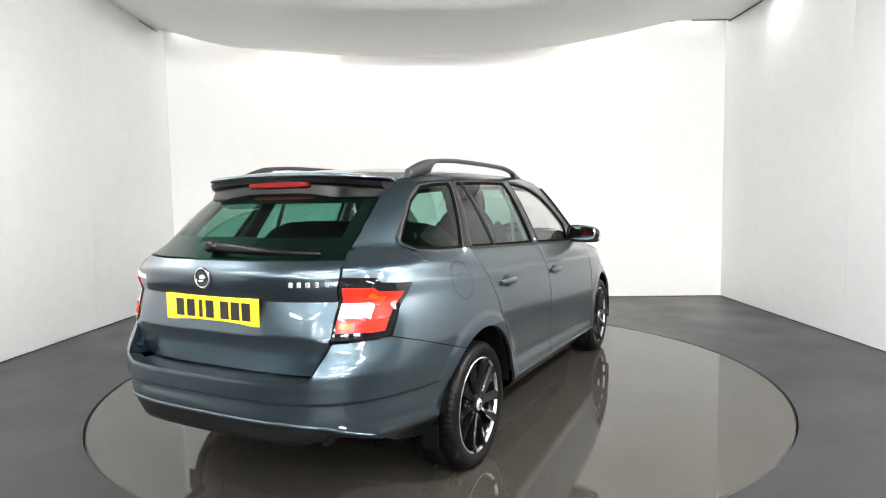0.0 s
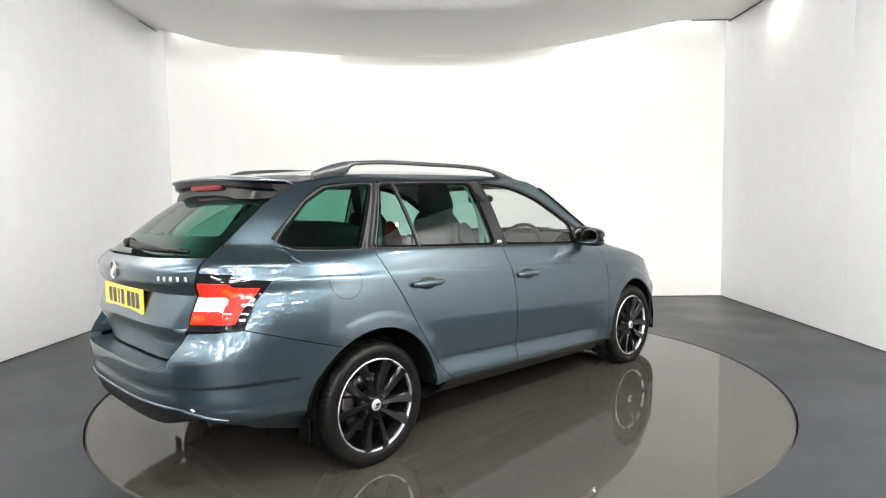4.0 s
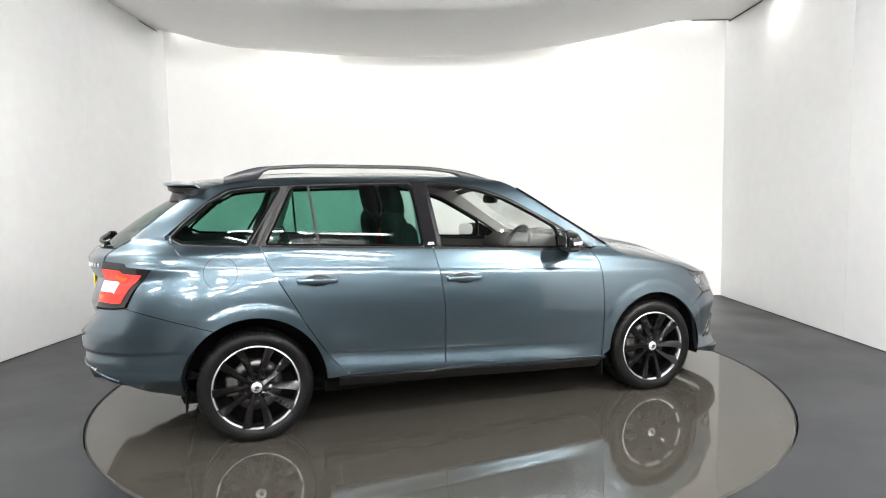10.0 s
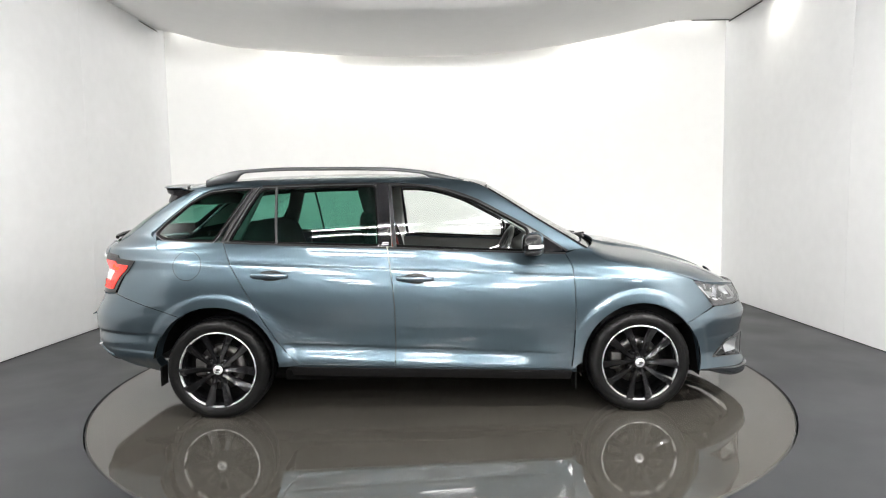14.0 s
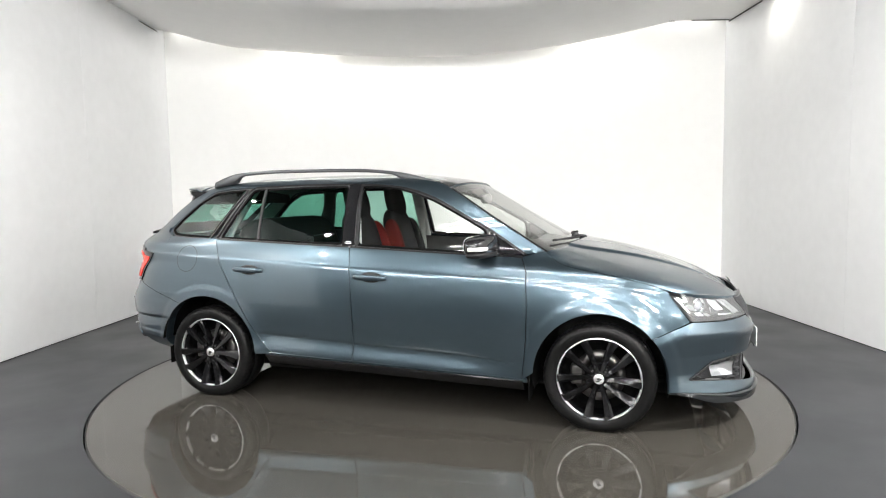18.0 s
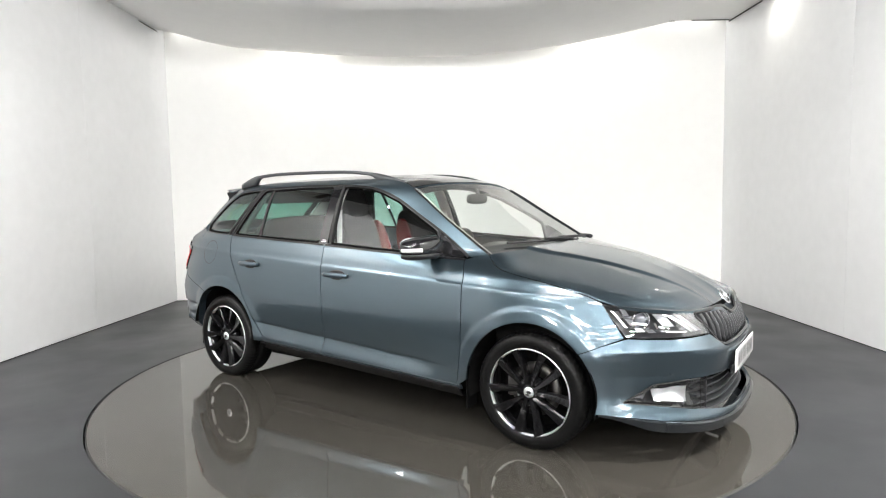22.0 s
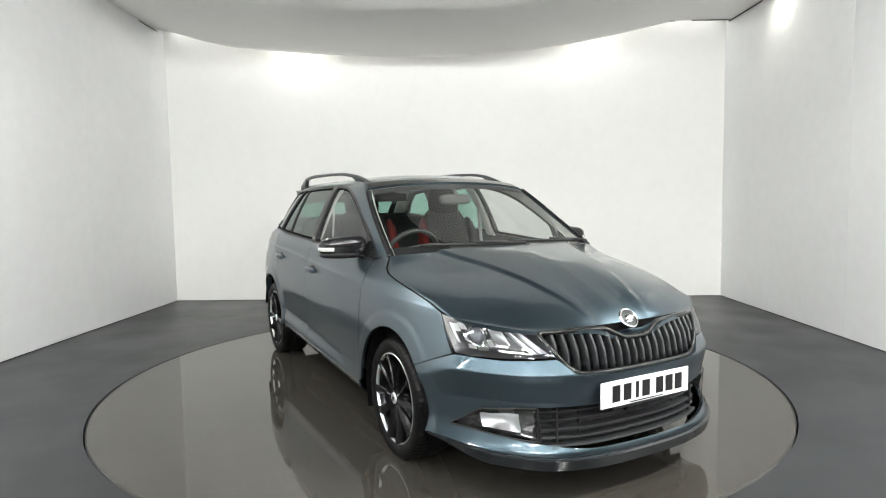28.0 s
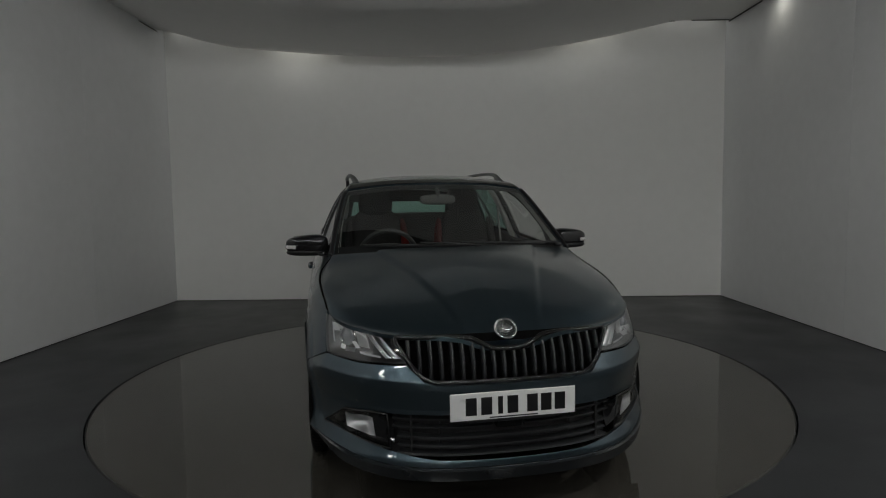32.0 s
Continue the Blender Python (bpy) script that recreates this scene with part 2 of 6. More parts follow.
def blob(bm, centre, half, p=2.6, nu=20, nv=12, shape=None):
    """Adds a rounded box (a superellipsoid). shape bends a point of the unit form."""
    rows = []
    for j in range(nv + 1):
        ph = -math.pi / 2 + math.pi * j / nv
        cp, sp = math.cos(ph), math.sin(ph)
        row = []
        for i in range(nu):
            th = 2 * math.pi * i / nu
            c, s = math.cos(th), math.sin(th)
            q = [math.copysign(abs(v) ** (2 / p), v) for v in (c, s)]
            w = max(abs(cp), 1e-4) ** (2 / p)
            u = Vector((q[0] * w, q[1] * w, math.copysign(abs(sp) ** (2 / p), sp)))
            if shape:
                u = Vector(shape(u))
            row.append(bm.verts.new((centre[0] + u.x * half[0], centre[1] + u.y * half[1], centre[2] + u.z * half[2])))
        rows.append(row)
    for j in range(nv):
        for i in range(nu):
            f = bm.faces.new((rows[j][i], rows[j][(i + 1) % nu], rows[j + 1][(i + 1) % nu], rows[j + 1][i]))
            f.smooth = True
    bmesh.ops.remove_doubles(bm, verts=[v for r in (rows[0], rows[-1]) for v in r], dist=1e-3)
    bmesh.ops.recalc_face_normals(bm, faces=bm.faces[:])
    return bm


def blob_bm(centre, half, **kw):
    return blob(bmesh.new(), centre, half, **kw)


# ---- the room ----
BL, BR = (-3.433, 3.53), (3.547, 3.21)       # back corners
FL, FR = (-3.756, -3.6), (3.4957, -3.6)         # front ends of the side walls
WALL_H = 3.62


def wall(name, a, b, joints, label):
    """A wall of boards between plan points a and b, seen from its right-hand side, 0.1 thick, split at the given places."""
    A, B = Vector((*a, 0)), Vector((*b, 0))
    d = (B - A).normalized()
    out = Vector((-d.y, d.x, 0))
    length = (B - A).length
    cuts = [0, *joints, length]
    root = tagged(new(name), label, "wall", kind="structure")
    root.location = A
    for lo, hi in zip(cuts, cuts[1:]):
        g = 0.0012
        bm = bmesh.new()
        box(bm, (lo + (g if lo else 0), 0, 0.0), (hi - (g if hi < length else 0), 0.1, WALL_H), 0.0008, 1)
        for v in bm.verts:
            p = d * v.co.x + out * v.co.y
            v.co = Vector((p.x, p.y, v.co.z))
        bmesh.ops.recalc_face_normals(bm, faces=bm.faces[:])
        part("panel", bm, WALL if name == "wall_back" else WALL_SIDE, root)
    # dark strip at the wall's foot, its colour holding gap shadow and dirt
    bm = bmesh.new()
    box(bm, (0, -0.006, 0.0), (length, 0.004, 0.007))
    for v in bm.verts:
        p = d * v.co.x + out * v.co.y
        v.co = Vector((p.x, p.y, v.co.z))
    part("floor_joint", bm, SEALANT, root, "dark strip along the floor, gap shadow and dirt in its colour")
    return root


# a wall's outside lies to the left of its direction
wall("wall_left", FL, BL, [5.417], "white painted panel wall with a fine vertical joint")
wall("wall_back", BL, BR, [], "white painted back wall washed by hidden lamps")
wall("wall_right", BR, FR, [2.36], "white painted panel wall with a fine vertical joint")

# floor with a round opening for the turntable
R_DISC, R_HOLE = 2.252, 2.266
bm = bmesh.new()
N = 160
ring = [bm.verts.new((R_HOLE * math.cos(2 * math.pi * i / N), R_HOLE * math.sin(2 * math.pi * i / N), 0)) for i in range(N)]
ring_low = [bm.verts.new((v.co.x, v.co.y, -0.12)) for v in ring]
outer = []
for i in range(N):
    c, s = math.cos(2 * math.pi * i / N), math.sin(2 * math.pi * i / N)
    k = min(9.0 / max(abs(c), 1e-6), (3.9 if s > 0 else 23.4) / max(abs(s), 1e-6))
    outer.append(bm.verts.new((c * k, s * k, 0)))
for i in range(N):
    j = (i + 1) % N
    bm.faces.new((ring[i], outer[i], outer[j], ring[j]))
    bm.faces.new((ring_low[i], ring[i], ring[j], ring_low[j]))
bmesh.ops.recalc_face_normals(bm, faces=bm.faces[:])
tagged(part("floor", bm, FLOOR), "grey painted workshop floor, satin sheen", "floor", kind="structure")
bm = bmesh.new()
lathe(bm, [(2.4, -0.121), (0.01, -0.121)], n=64, axis="z")
tagged(part("floor_pit", bm, SEALANT), "dark pit under the turntable", "floor", kind="structure")

turntable = tagged(new("turntable"), "round floor turntable with glossy taupe paint, flush with the floor", "turntable")
bm = bmesh.new()
lathe(bm, [(0.001, 0), (1.2, 0), (R_DISC - 0.004, 0), (R_DISC, -0.004), (R_DISC, -0.11), (0.001, -0.11)], n=160, axis="z")
bmesh.ops.remove_doubles(bm, verts=bm.verts[:], dist=0.003)
bmesh.ops.recalc_face_normals(bm, faces=bm.faces[:])
for f in bm.faces:
    f.smooth = False
part("plate", bm, DISC, turntable)
bm = bmesh.new()
lathe(bm, [(R_DISC + 0.0005, -0.05), (R_DISC + 0.0005, -0.002), (R_DISC + 0.003, -0.002), (R_DISC + 0.003, -0.05)], n=160, axis="z")
part("rim_band", bm, SEALANT, turntable, "dark metal rim band")


# ceiling: a sheet that bows down in the middle and stops short of the back wall
def ceil_edge_y(x):
    return 3.53 + (x + 3.433) * (3.21 - 3.53) / 6.98 - 0.16


CEIL_Z = curve_of((-3.6, 3.45), (-3.31, 3.393), (-2.83, 3.254), (-2.45, 3.175), (-1.82, 3.106), (-1.33, 3.063), (-0.75, 3.026), (-0.28, 3.008), (0.2, 3.003),
                  (0.87, 3.038), (1.54, 3.106), (2.07, 3.191), (2.51, 3.279), (2.80, 3.340), (2.95, 3.356), (3.6, 3.352))


def ceil_pt(u, v):
    x = -3.8 + 7.5 * u
    y1 = ceil_edge_y(x)
    y = 0.4 + (y1 - 0.4) * v
    k = max(0.0, min(1.0, (y - 0.4) / 1.0))
    k = k * k * (3 - 2 * k)
    return (x, y, 3.43 + (CEIL_Z(x) - 3.43) * k)


bm = bmesh.new()
low = add_patch(bm, ceil_pt, 120, 24)
up = add_patch(bm, lambda u, v: Vector(ceil_pt(u, v)) + Vector((0, 0, 0.02)), 120, 24)
for j in (0, -1):
    for i in range(120):
        bm.faces.new((low[j][i], low[j][i + 1], up[j][i + 1], up[j][i]))
bmesh.ops.recalc_face_normals(bm, faces=bm.faces[:])
tagged(part("ceiling", bm, CEIL), "white ceiling sheet bowed down in the middle", "ceiling", kind="structure")
tagged(part("ceiling_upper", box_bm((-4.0, 0.3, 3.62), (4.0, 4.0, 3.72)), CEIL), "white upper ceiling over the slot", "ceiling", kind="structure")

# open cracks where the ceiling sheet meets the walls
for lo, hi in (((3.05, 3.022, 3.338), (3.50, 3.036, 3.348)), ((2.70, 3.040, 3.338), (2.86, 3.052, 3.344))):
    tagged(part("ceiling_gap", box_bm(lo, hi, 0.003), SEALANT), "thin dark crack along the ceiling edge", "crack", kind="structure")
for sx, y0, y1, z0, w in ((3.530, 2.35, 3.10, 3.340, 0.005), (-3.437, 2.9, 3.34, 3.385, 0.0025)):
    tagged(part("ceiling_gap", box_bm((sx - w, y0, z0), (sx + w, y1, z0 + 0.012), 0.002), SEALANT), "thin dark crack along the ceiling edge", "crack", kind="structure")


def tube_light(x, y, z, turn, r=0.034):
    root = tagged(new("ceiling_light"), "white ceiling batten with a lit fluorescent tube", "ceiling light", "battens behind the camera")
    root.matrix_world = pose(x, y, z, 0, 0, turn)
    part("housing", box_bm((-0.62, -0.05, 0.0), (0.62, 0.05, 0.05), 0.006), WHITE_METAL, root)
    bm = bmesh.new()
    lathe(bm, [(0.001, -0.60), (r, -0.60), (r, 0.60), (0.001, 0.60)], n=12, axis="x")
    for v in bm.verts:
        v.co.z -= r + 0.002
    part("tube", bm, TUBE, root, "lit white tube")
    for sx in (-0.5, 0.5):
        part("hanger", box_bm((sx - 0.002, -0.002, 0.05), (sx + 0.002, 0.002, 1.85)), WHITE_METAL, root)
    for sx in (-0.605, 0.605):
        part("tube_holder", box_bm((sx - 0.012, -0.02, -0.055), (sx + 0.012, 0.02, 0.0), 0.003), WHITE_METAL, root)
    return root


def added_spot(x, y, z):
    """An added, unseen white can for a fill lamp, on an arm from the nearer side wall."""
    root = tagged(new("added_spot_can"), "unseen small white can on a wall arm, added round a fill lamp", "spotlight", "downlights along the wall")
    root.location = (x, y, z)
    bm = bmesh.new()
    lathe(bm, [(0.050, 0.004), (0.055, 0.0), (0.055, 0.12), (0.02, 0.14), (0.0005, 0.14)], n=28, axis="z")
    bmesh.ops.recalc_face_normals(bm, faces=bm.faces[:])
    part("can", bm, WHITE_METAL, root)
    reach = 3.505 - x if x > 0 else x + 3.70
    part("arm", box_bm((0.05 if x > 0 else -reach, -0.01, 0.06), (reach if x > 0 else -0.05, 0.01, 0.08), 0.003), WHITE_METAL, root)
    return root


for spot, power in WALL_AND_FILL_SPOTS[1:]:
    added_spot(spot[0], spot[1], spot[2] + 0.004)

# the hall behind the camera
HALL = mat("hall_wall_paint", (0.20, 0.20, 0.20), 0.6, var=0.05, scale=6, coarse=0.5)
HALL_ROOF = mat("hall_roof_sheet", (0.06, 0.06, 0.06), 0.7, var=0.05, scale=6, coarse=0.5)
HALL_END = -23.0
for name, lo, hi, m, label in (
        ("hall_wall_front", (-8.7, HALL_END - 0.2, 0), (8.7, HALL_END, 5.3), HALL, "plain pale hall wall"),
        ("hall_wall_left", (-8.8, HALL_END, 0), (-8.6, 0.4, 5.3), HALL, "plain pale hall wall"),
        ("hall_wall_right", (8.6, HALL_END, 0), (8.8, 0.4, 5.3), HALL, "plain pale hall wall"),
        ("hall_header", (-8.7, 0.25, 3.46), (8.7, 0.39, 5.3), HALL_ROOF, "dark wall over the booth opening"),
        ("hall_return_left", (-8.6, 0.25, 0), (-3.72, 0.39, 3.46), HALL, "plain pale wall beside the booth"),
        ("hall_return_right", (3.68, 0.25, 0), (8.6, 0.39, 3.46), HALL, "plain pale wall beside the booth"),
        ("hall_ceiling", (-8.8, HALL_END - 0.2, 5.2), (8.8, 0.5, 5.3), HALL_ROOF, "dark hall roof lining")):
    tagged(part(name, box_bm(lo, hi), m), label, "ceiling" if "ceiling" in name else "wall", kind="structure")
slim = tube_light(-0.75, -3.05, 3.35, 0, 0.010)
for x, y in ((0.75, -3.05), (-0.75, -3.35), (0.75, -3.35)):
    copy_thing(slim, pose(x, y, 3.35))
first = tube_light(-4.8, -5.0, 3.35, 0)
for y in (-5.0, -6.8, -9.0, -11.6, -14.6, -18.0):
    for x in (-4.8, -2.4, 0.0, 2.4, 4.8) if y > -9.0 else (-2.4, 0.0, 2.4):
        if (x, y) != (-4.8, -5.0):
            copy_thing(first, pose(x, y, 3.35))


# ---- the car: x forward, y to its left, z up; its wheels stand on z = 0 ----
car = tagged(new("estate_car"), "grey-blue metallic estate car with black alloy wheels on the turntable", "car")
HUB_F, HUB_R, HUB_Z, TYRE_R, ARCH_R, ARCH_FR = 1.235, -1.235, 0.298, 0.299, 0.368, 0.348

# half-width against height over the raked sill line
BASE = curve_of((0.10, 0.76), (0.20, 0.81), (0.262, 0.840), (0.30, 0.8455), (0.397, 0.8268), (0.405, 0.8302), (0.45, 0.8346), (0.50, 0.8394), (0.55, 0.8432),
                (0.60, 0.8450), (0.65, 0.8441), (0.70, 0.8413), (0.75, 0.8362), (0.80, 0.8288), (0.848, 0.8190), (0.860, 0.8110), (0.90, 0.795), (0.955, 0.770), (0.98, 0.757), (1.05, 0.730), (1.15, 0.688),
                (1.25, 0.640), (1.32, 0.600), (1.36, 0.570), (1.40, 0.515), (1.43, 0.44))
NOSE = curve_of((0.10, 2.02), (0.20, 2.075), (0.26, 2.065), (0.33, 2.06), (0.42, 2.075), (0.50, 2.075), (0.56, 2.062), (0.62, 2.045), (0.68, 2.015),
                (0.74, 1.98), (0.80, 1.93), (0.86, 1.80), (0.92, 1.62), (1.0, 1.45), (1.1, 1.40))
TAIL = curve_of((0.20, 1.99), (0.30, 2.08), (0.37, 2.122), (0.42, 2.136), (0.50, 2.142), (0.56, 2.143), (0.602, 2.138), (0.635, 2.124), (0.70, 2.083), (0.78, 2.062), (0.87, 2.062), (0.93, 2.095),
                (0.99, 2.10), (1.03, 2.065), (1.10, 2.00), (1.20, 1.895), (1.33, 1.73), (1.40, 1.64))
XF0, XR0, NF = 0.70, -0.90, 3.05
TAIL_N = curve_of((0.60, 3.8), (0.75, 3.7), (0.93, 3.2), (1.4, 3.1))


def smooth(a, b, x):
    k = max(0.0, min(1.0, (x - a) / (b - a)))
    return k * k * (3 - 2 * k)


def base_at(x, z):
    w = 1.0 if z < 1.0 else max(0.0, (1.36 - z) / 0.36)
    h = z + 0.05 * max(-1.8, min(1.6, x)) * w
    b = BASE(h)
    if 0.31 < h < 0.55 and (x > 0.5 or x < -0.80):     # the door crease runs out towards the wheels
        k = max(smooth(0.45, 0.85, x), smooth(-0.75, -0.95, x))
        flat = 0.8438 + (0.8432 - 0.8438) * (h - 0.31) / 0.24
        b = b + (flat - b) * k
    if 0.80 < h < 0.92 and x > 0.75:                    # and the waist crease softens along the wing
        s = (h - 0.80) / 0.12
        b += (0.8288 - 0.040 * s ** 1.5 - b) * 0.30 * smooth(0.85, 1.3, x)
    if x < -1.4 and h < 0.60:                           # the rear corners tuck under
        b -= 0.034 * min(1.0, (0.60 - h) / 0.28) * smooth(-1.4, -1.62, x)
    if h > 0.90:
        up = smooth(0.90, 1.02, h)
        b -= 0.080 * max(0.0, -x - 1.0) ** 1.5 * up
        b -= 0.045 * smooth(0.15, 0.95, x) * up
    return b


def flare(x, z):
    """The raised lip round each wheel arch, with a soft edge."""
    f = 0.0
    for hx, r0 in ((HUB_F, 0.432), (HUB_R, 0.446)):
        r = math.hypot(x - hx, z - HUB_Z)
        if 0.2 < r < 0.52 and z > 0.15:
            f += 0.0036 * smooth(0.0, 0.034, r0 - r) + 0.0055 * max(0.0, min(1.0, (r0 - r) / 0.078))
    if x > 1.15:      # fuller cheek ahead of the front wheel
        f += 0.036 * smooth(1.15, 1.55, x) * smooth(1.90, 1.58, x) * smooth(0.80, 0.44, z)
    return f


def side_y(x, z):
    """Half-width of the body at a place along it and a height."""
    b = base_at(x, z)
    k = 1.0
    if x > XF0 and z < 1.0:
        s = min(0.9999, (x - XF0) / (NOSE(z) - XF0))
        k = (1 - s ** NF) ** (1 / NF)
    elif x < XR0:
        s = min(0.9999, (x - XR0) / (-TAIL(z) - XR0))
        nr = TAIL_N(z)
        k = (1 - s ** nr) ** (1 / nr)
    return b * k + flare(x, z)


def side3(p, inset=0.0):
    return np.array([p[0], side_y(p[0], p[1]) - inset, p[1]])


def nose3(q, z, out=0.0):
    """A place on the nose: q = 0 on the middle, 1 at the side; z its height."""
    a = q * math.pi / 2
    x0 = XF0
    x = x0 + (NOSE(z) - x0) * max(math.cos(a), 0.0) ** (2 / NF)
    b = base_at(min(x, 1.55), z)
    y = b * math.sin(a) ** (2 / NF) if q > 0 else 0.0
    n = Vector((math.cos(a) ** 1.2, math.sin(a), 0)).normalized()
    return np.array([x + n.x * out, y + flare(x, z) + n.y * out, z])


def tail3(q, z, out=0.0):
    a = q * math.pi / 2
    NR = TAIL_N(z)
    x0 = XR0
    x = x0 + (-TAIL(z) - x0) * max(math.cos(a), 0.0) ** (2 / NR)
    b = base_at(max(x, -1.8), z)
    y = b * math.sin(a) ** (2 / NR) if q > 0 else 0.0
    n = Vector((-math.cos(a) ** 1.2, math.sin(a), 0)).normalized()
    return np.array([x + n.x * out, y + flare(x, z) + n.y * out, z])


def q_nose(y, z):
    return math.asin(min(1.0, (y / base_at(1.55, z)) ** (NF / 2))) / (math.pi / 2)


def q_tail(y, z):
    return math.asin(min(1.0, (y / base_at(-1.8, z)) ** (TAIL_N(z) / 2))) / (math.pi / 2)


def qn_x(x, z):
    c = max(0.0, min(1.0, (x - XF0) / (NOSE(z) - XF0)))
    return math.acos(c ** (NF / 2)) / (math.pi / 2)


def qt_x(x, z):
    c = max(0.0, min(1.0, (XR0 - x) / (TAIL(z) + XR0)))
    return math.acos(c ** (TAIL_N(z) / 2)) / (math.pi / 2)


def outward(c):
    return (c.x * 0.35, c.y, max(0.0, c.z - 0.7))


def both(name, fill, material, parent=None, label="", depth=0.014, out=outward, fold=True, seams=()):
    """Builds a panel for the left half with fill(bm) and its mirror image; gives (left, right)."""
    made = []
    for side in (1, -1):
        bm = bmesh.new()
        fill(bm)
        if side < 0:
            for v in bm.verts:
                v.co.y = -v.co.y
        if fold:
            finish(bm, out, depth, seams=seams)
        else:
            bmesh.ops.recalc_face_normals(bm, faces=bm.faces[:])
        made.append(part(name, bm, material, parent or car, label))
    return made


def arch_path(hx, a0, a1):
    """Along a wheel arch, by angle in degrees from the front round to the rear."""
    r = ARCH_FR if hx > 0 else ARCH_R
    return lambda s: np.array([hx + r * math.cos(radians(a0 + (a1 - a0) * s)), HUB_Z + r * math.sin(radians(a0 + (a1 - a0) * s))])


G = 0.0024   # half a shut line
SILL_F, SILL_R = 0.262, 0.312


def sill_z(x):
    return SILL_F + (SILL_R - SILL_F) * (0.85 - x) / 1.6


def belt_z(x):
    return 0.972 - 0.050 * x


# shut lines, from bottom to top
FD_FRONT = path((0.826, 0.268), (0.845, 0.45), (0.852, 0.627), (0.845, 0.84), (0.812, 0.932))
B_LINE = path((-0.197, 0.296), (-0.191, 0.45), (-0.192, 0.60), (-0.206, 0.79), (-0.234, 0.983))
RD_REAR = path((-0.735, 0.316), (-0.80, 0.37), (-0.865, 0.45), (-0.962, 0.60), (-1.050, 0.755), (-1.140, 0.915), (-1.190, 1.030))


def shift(pth, dx):
    return lambda s: pth(s) + np.array([dx, 0.0])


def front_door(bm):
    l, r = shift(B_LINE, G), shift(FD_FRONT, -G)
    f = coons(line(l(0), r(0)), path(l(1), (0.30, belt_z(0.30) - 0.002), r(1)), l, r)
    add_patch(bm, lambda u, v: side3(f(u, v)), 36, 140)


def rear_door(bm):
    l, r = shift(RD_REAR, G), shift(B_LINE, -G)
    f = coons(line(l(0), r(0)), path(l(1), (-0.7, belt_z(-0.7) + 0.001), r(1)), l, r)
    add_patch(bm, lambda u, v: side3(f(u, v)), 32, 140)


front_doors = both("front_door", front_door, PAINT)
rear_doors = both("rear_door", rear_door, PAINT)

# wings
SHUT_Z = curve_of((0.85, 0.975), (0.93, 0.962), (1.0, 0.912), (1.06, 0.887), (1.12, 0.873), (1.30, 0.838), (1.45, 0.803), (1.60, 0.755), (1.64, 0.745))


def wing(bm):
    door = shift(FD_FRONT, G)
    # rear part, between the door and the arch
    a_in = arch_path(HUB_F, 178, 118)
    top = path(door(1), (0.90, 0.957), (0.93, SHUT_Z(0.93)), (1.0, SHUT_Z(1.0)), (1.07, SHUT_Z(1.07)))
    right_w = lambda s: a_in(min(1, s / 0.55)) if s < 0.55 else a_in(1) + (top(1) - a_in(1)) * ((s - 0.55) / 0.45)
    f = lambda u, v: (1 - u) * door(v) + u * right_w(v) + v ** 5 * (top(u) - (1 - u) * top(0) - u * top(1))
    add_patch(bm, lambda u, v: side3(f(u, v)), 14, 80)
    # over the arch
    a_up = arch_path(HUB_F, 118, 40)
    t2 = path(top(1), (1.20, SHUT_Z(1.20)), (1.35, SHUT_Z(1.35)), (1.48, SHUT_Z(1.48)), (1.575, 0.760))
    seam = lambda s: a_in(1) + (top(1) - a_in(1)) * s
    right = line(a_up(1), (1.690, 0.602), (1.575, 0.760))
    f2 = coons(a_up, t2, seam, right)
    add_patch(bm, lambda u, v: side3(f2(u, v)), 60, 52)


wings = both("front_wing", wing, PAINT)

# side frame: from the tailgate along the roof edge and down the windscreen pillar
WIN_TOP = path((-1.645, 1.105), (-1.535, 1.20), (-1.425, 1.288), (-1.325, 1.341), (-1.15, 1.356), (-1.0, 1.362), (-0.6, 1.374), (-0.25, 1.372), (0.0, 1.352), (0.13, 1.325), (0.28, 1.272),
               (0.45, 1.182), (0.62, 1.088), (0.74, 1.012), (0.838, 0.948))
ROOF_EDGE = path((-1.80, 1.075), (-1.70, 1.165), (-1.57, 1.255), (-1.40, 1.358), (-1.25, 1.385), (-1.0, 1.400), (-0.5, 1.405), (-0.1, 1.402), (0.12, 1.390), (0.26, 1.368), (0.36, 1.328),
                 (0.46, 1.268), (0.62, 1.162), (0.80, 1.050), (0.945, 0.962))


# rear quarter: over the arch, behind the door, down to the bumper line, up to the tailgate
BACK_EDGE = path((-1.742, 0.935), (-1.78, 0.985), (-1.80, 1.075))
WIN_FOOT = line((-1.645, 1.105), (-1.80, 1.075))
ROOF_X = curve_of((1.075, -1.80), (1.165, -1.70), (1.255, -1.57), (1.358, -1.40))
GLASS_Q = curve_of((1.03, 0.416), (1.07, 0.452), (1.10, 0.471), (1.15, 0.494), (1.20, 0.515), (1.25, 0.537), (1.30, 0.562), (1.345, 0.595))


def glass_q(z):
    """Where the rear window's side edge runs on the tail."""
    return GLASS_Q(z)


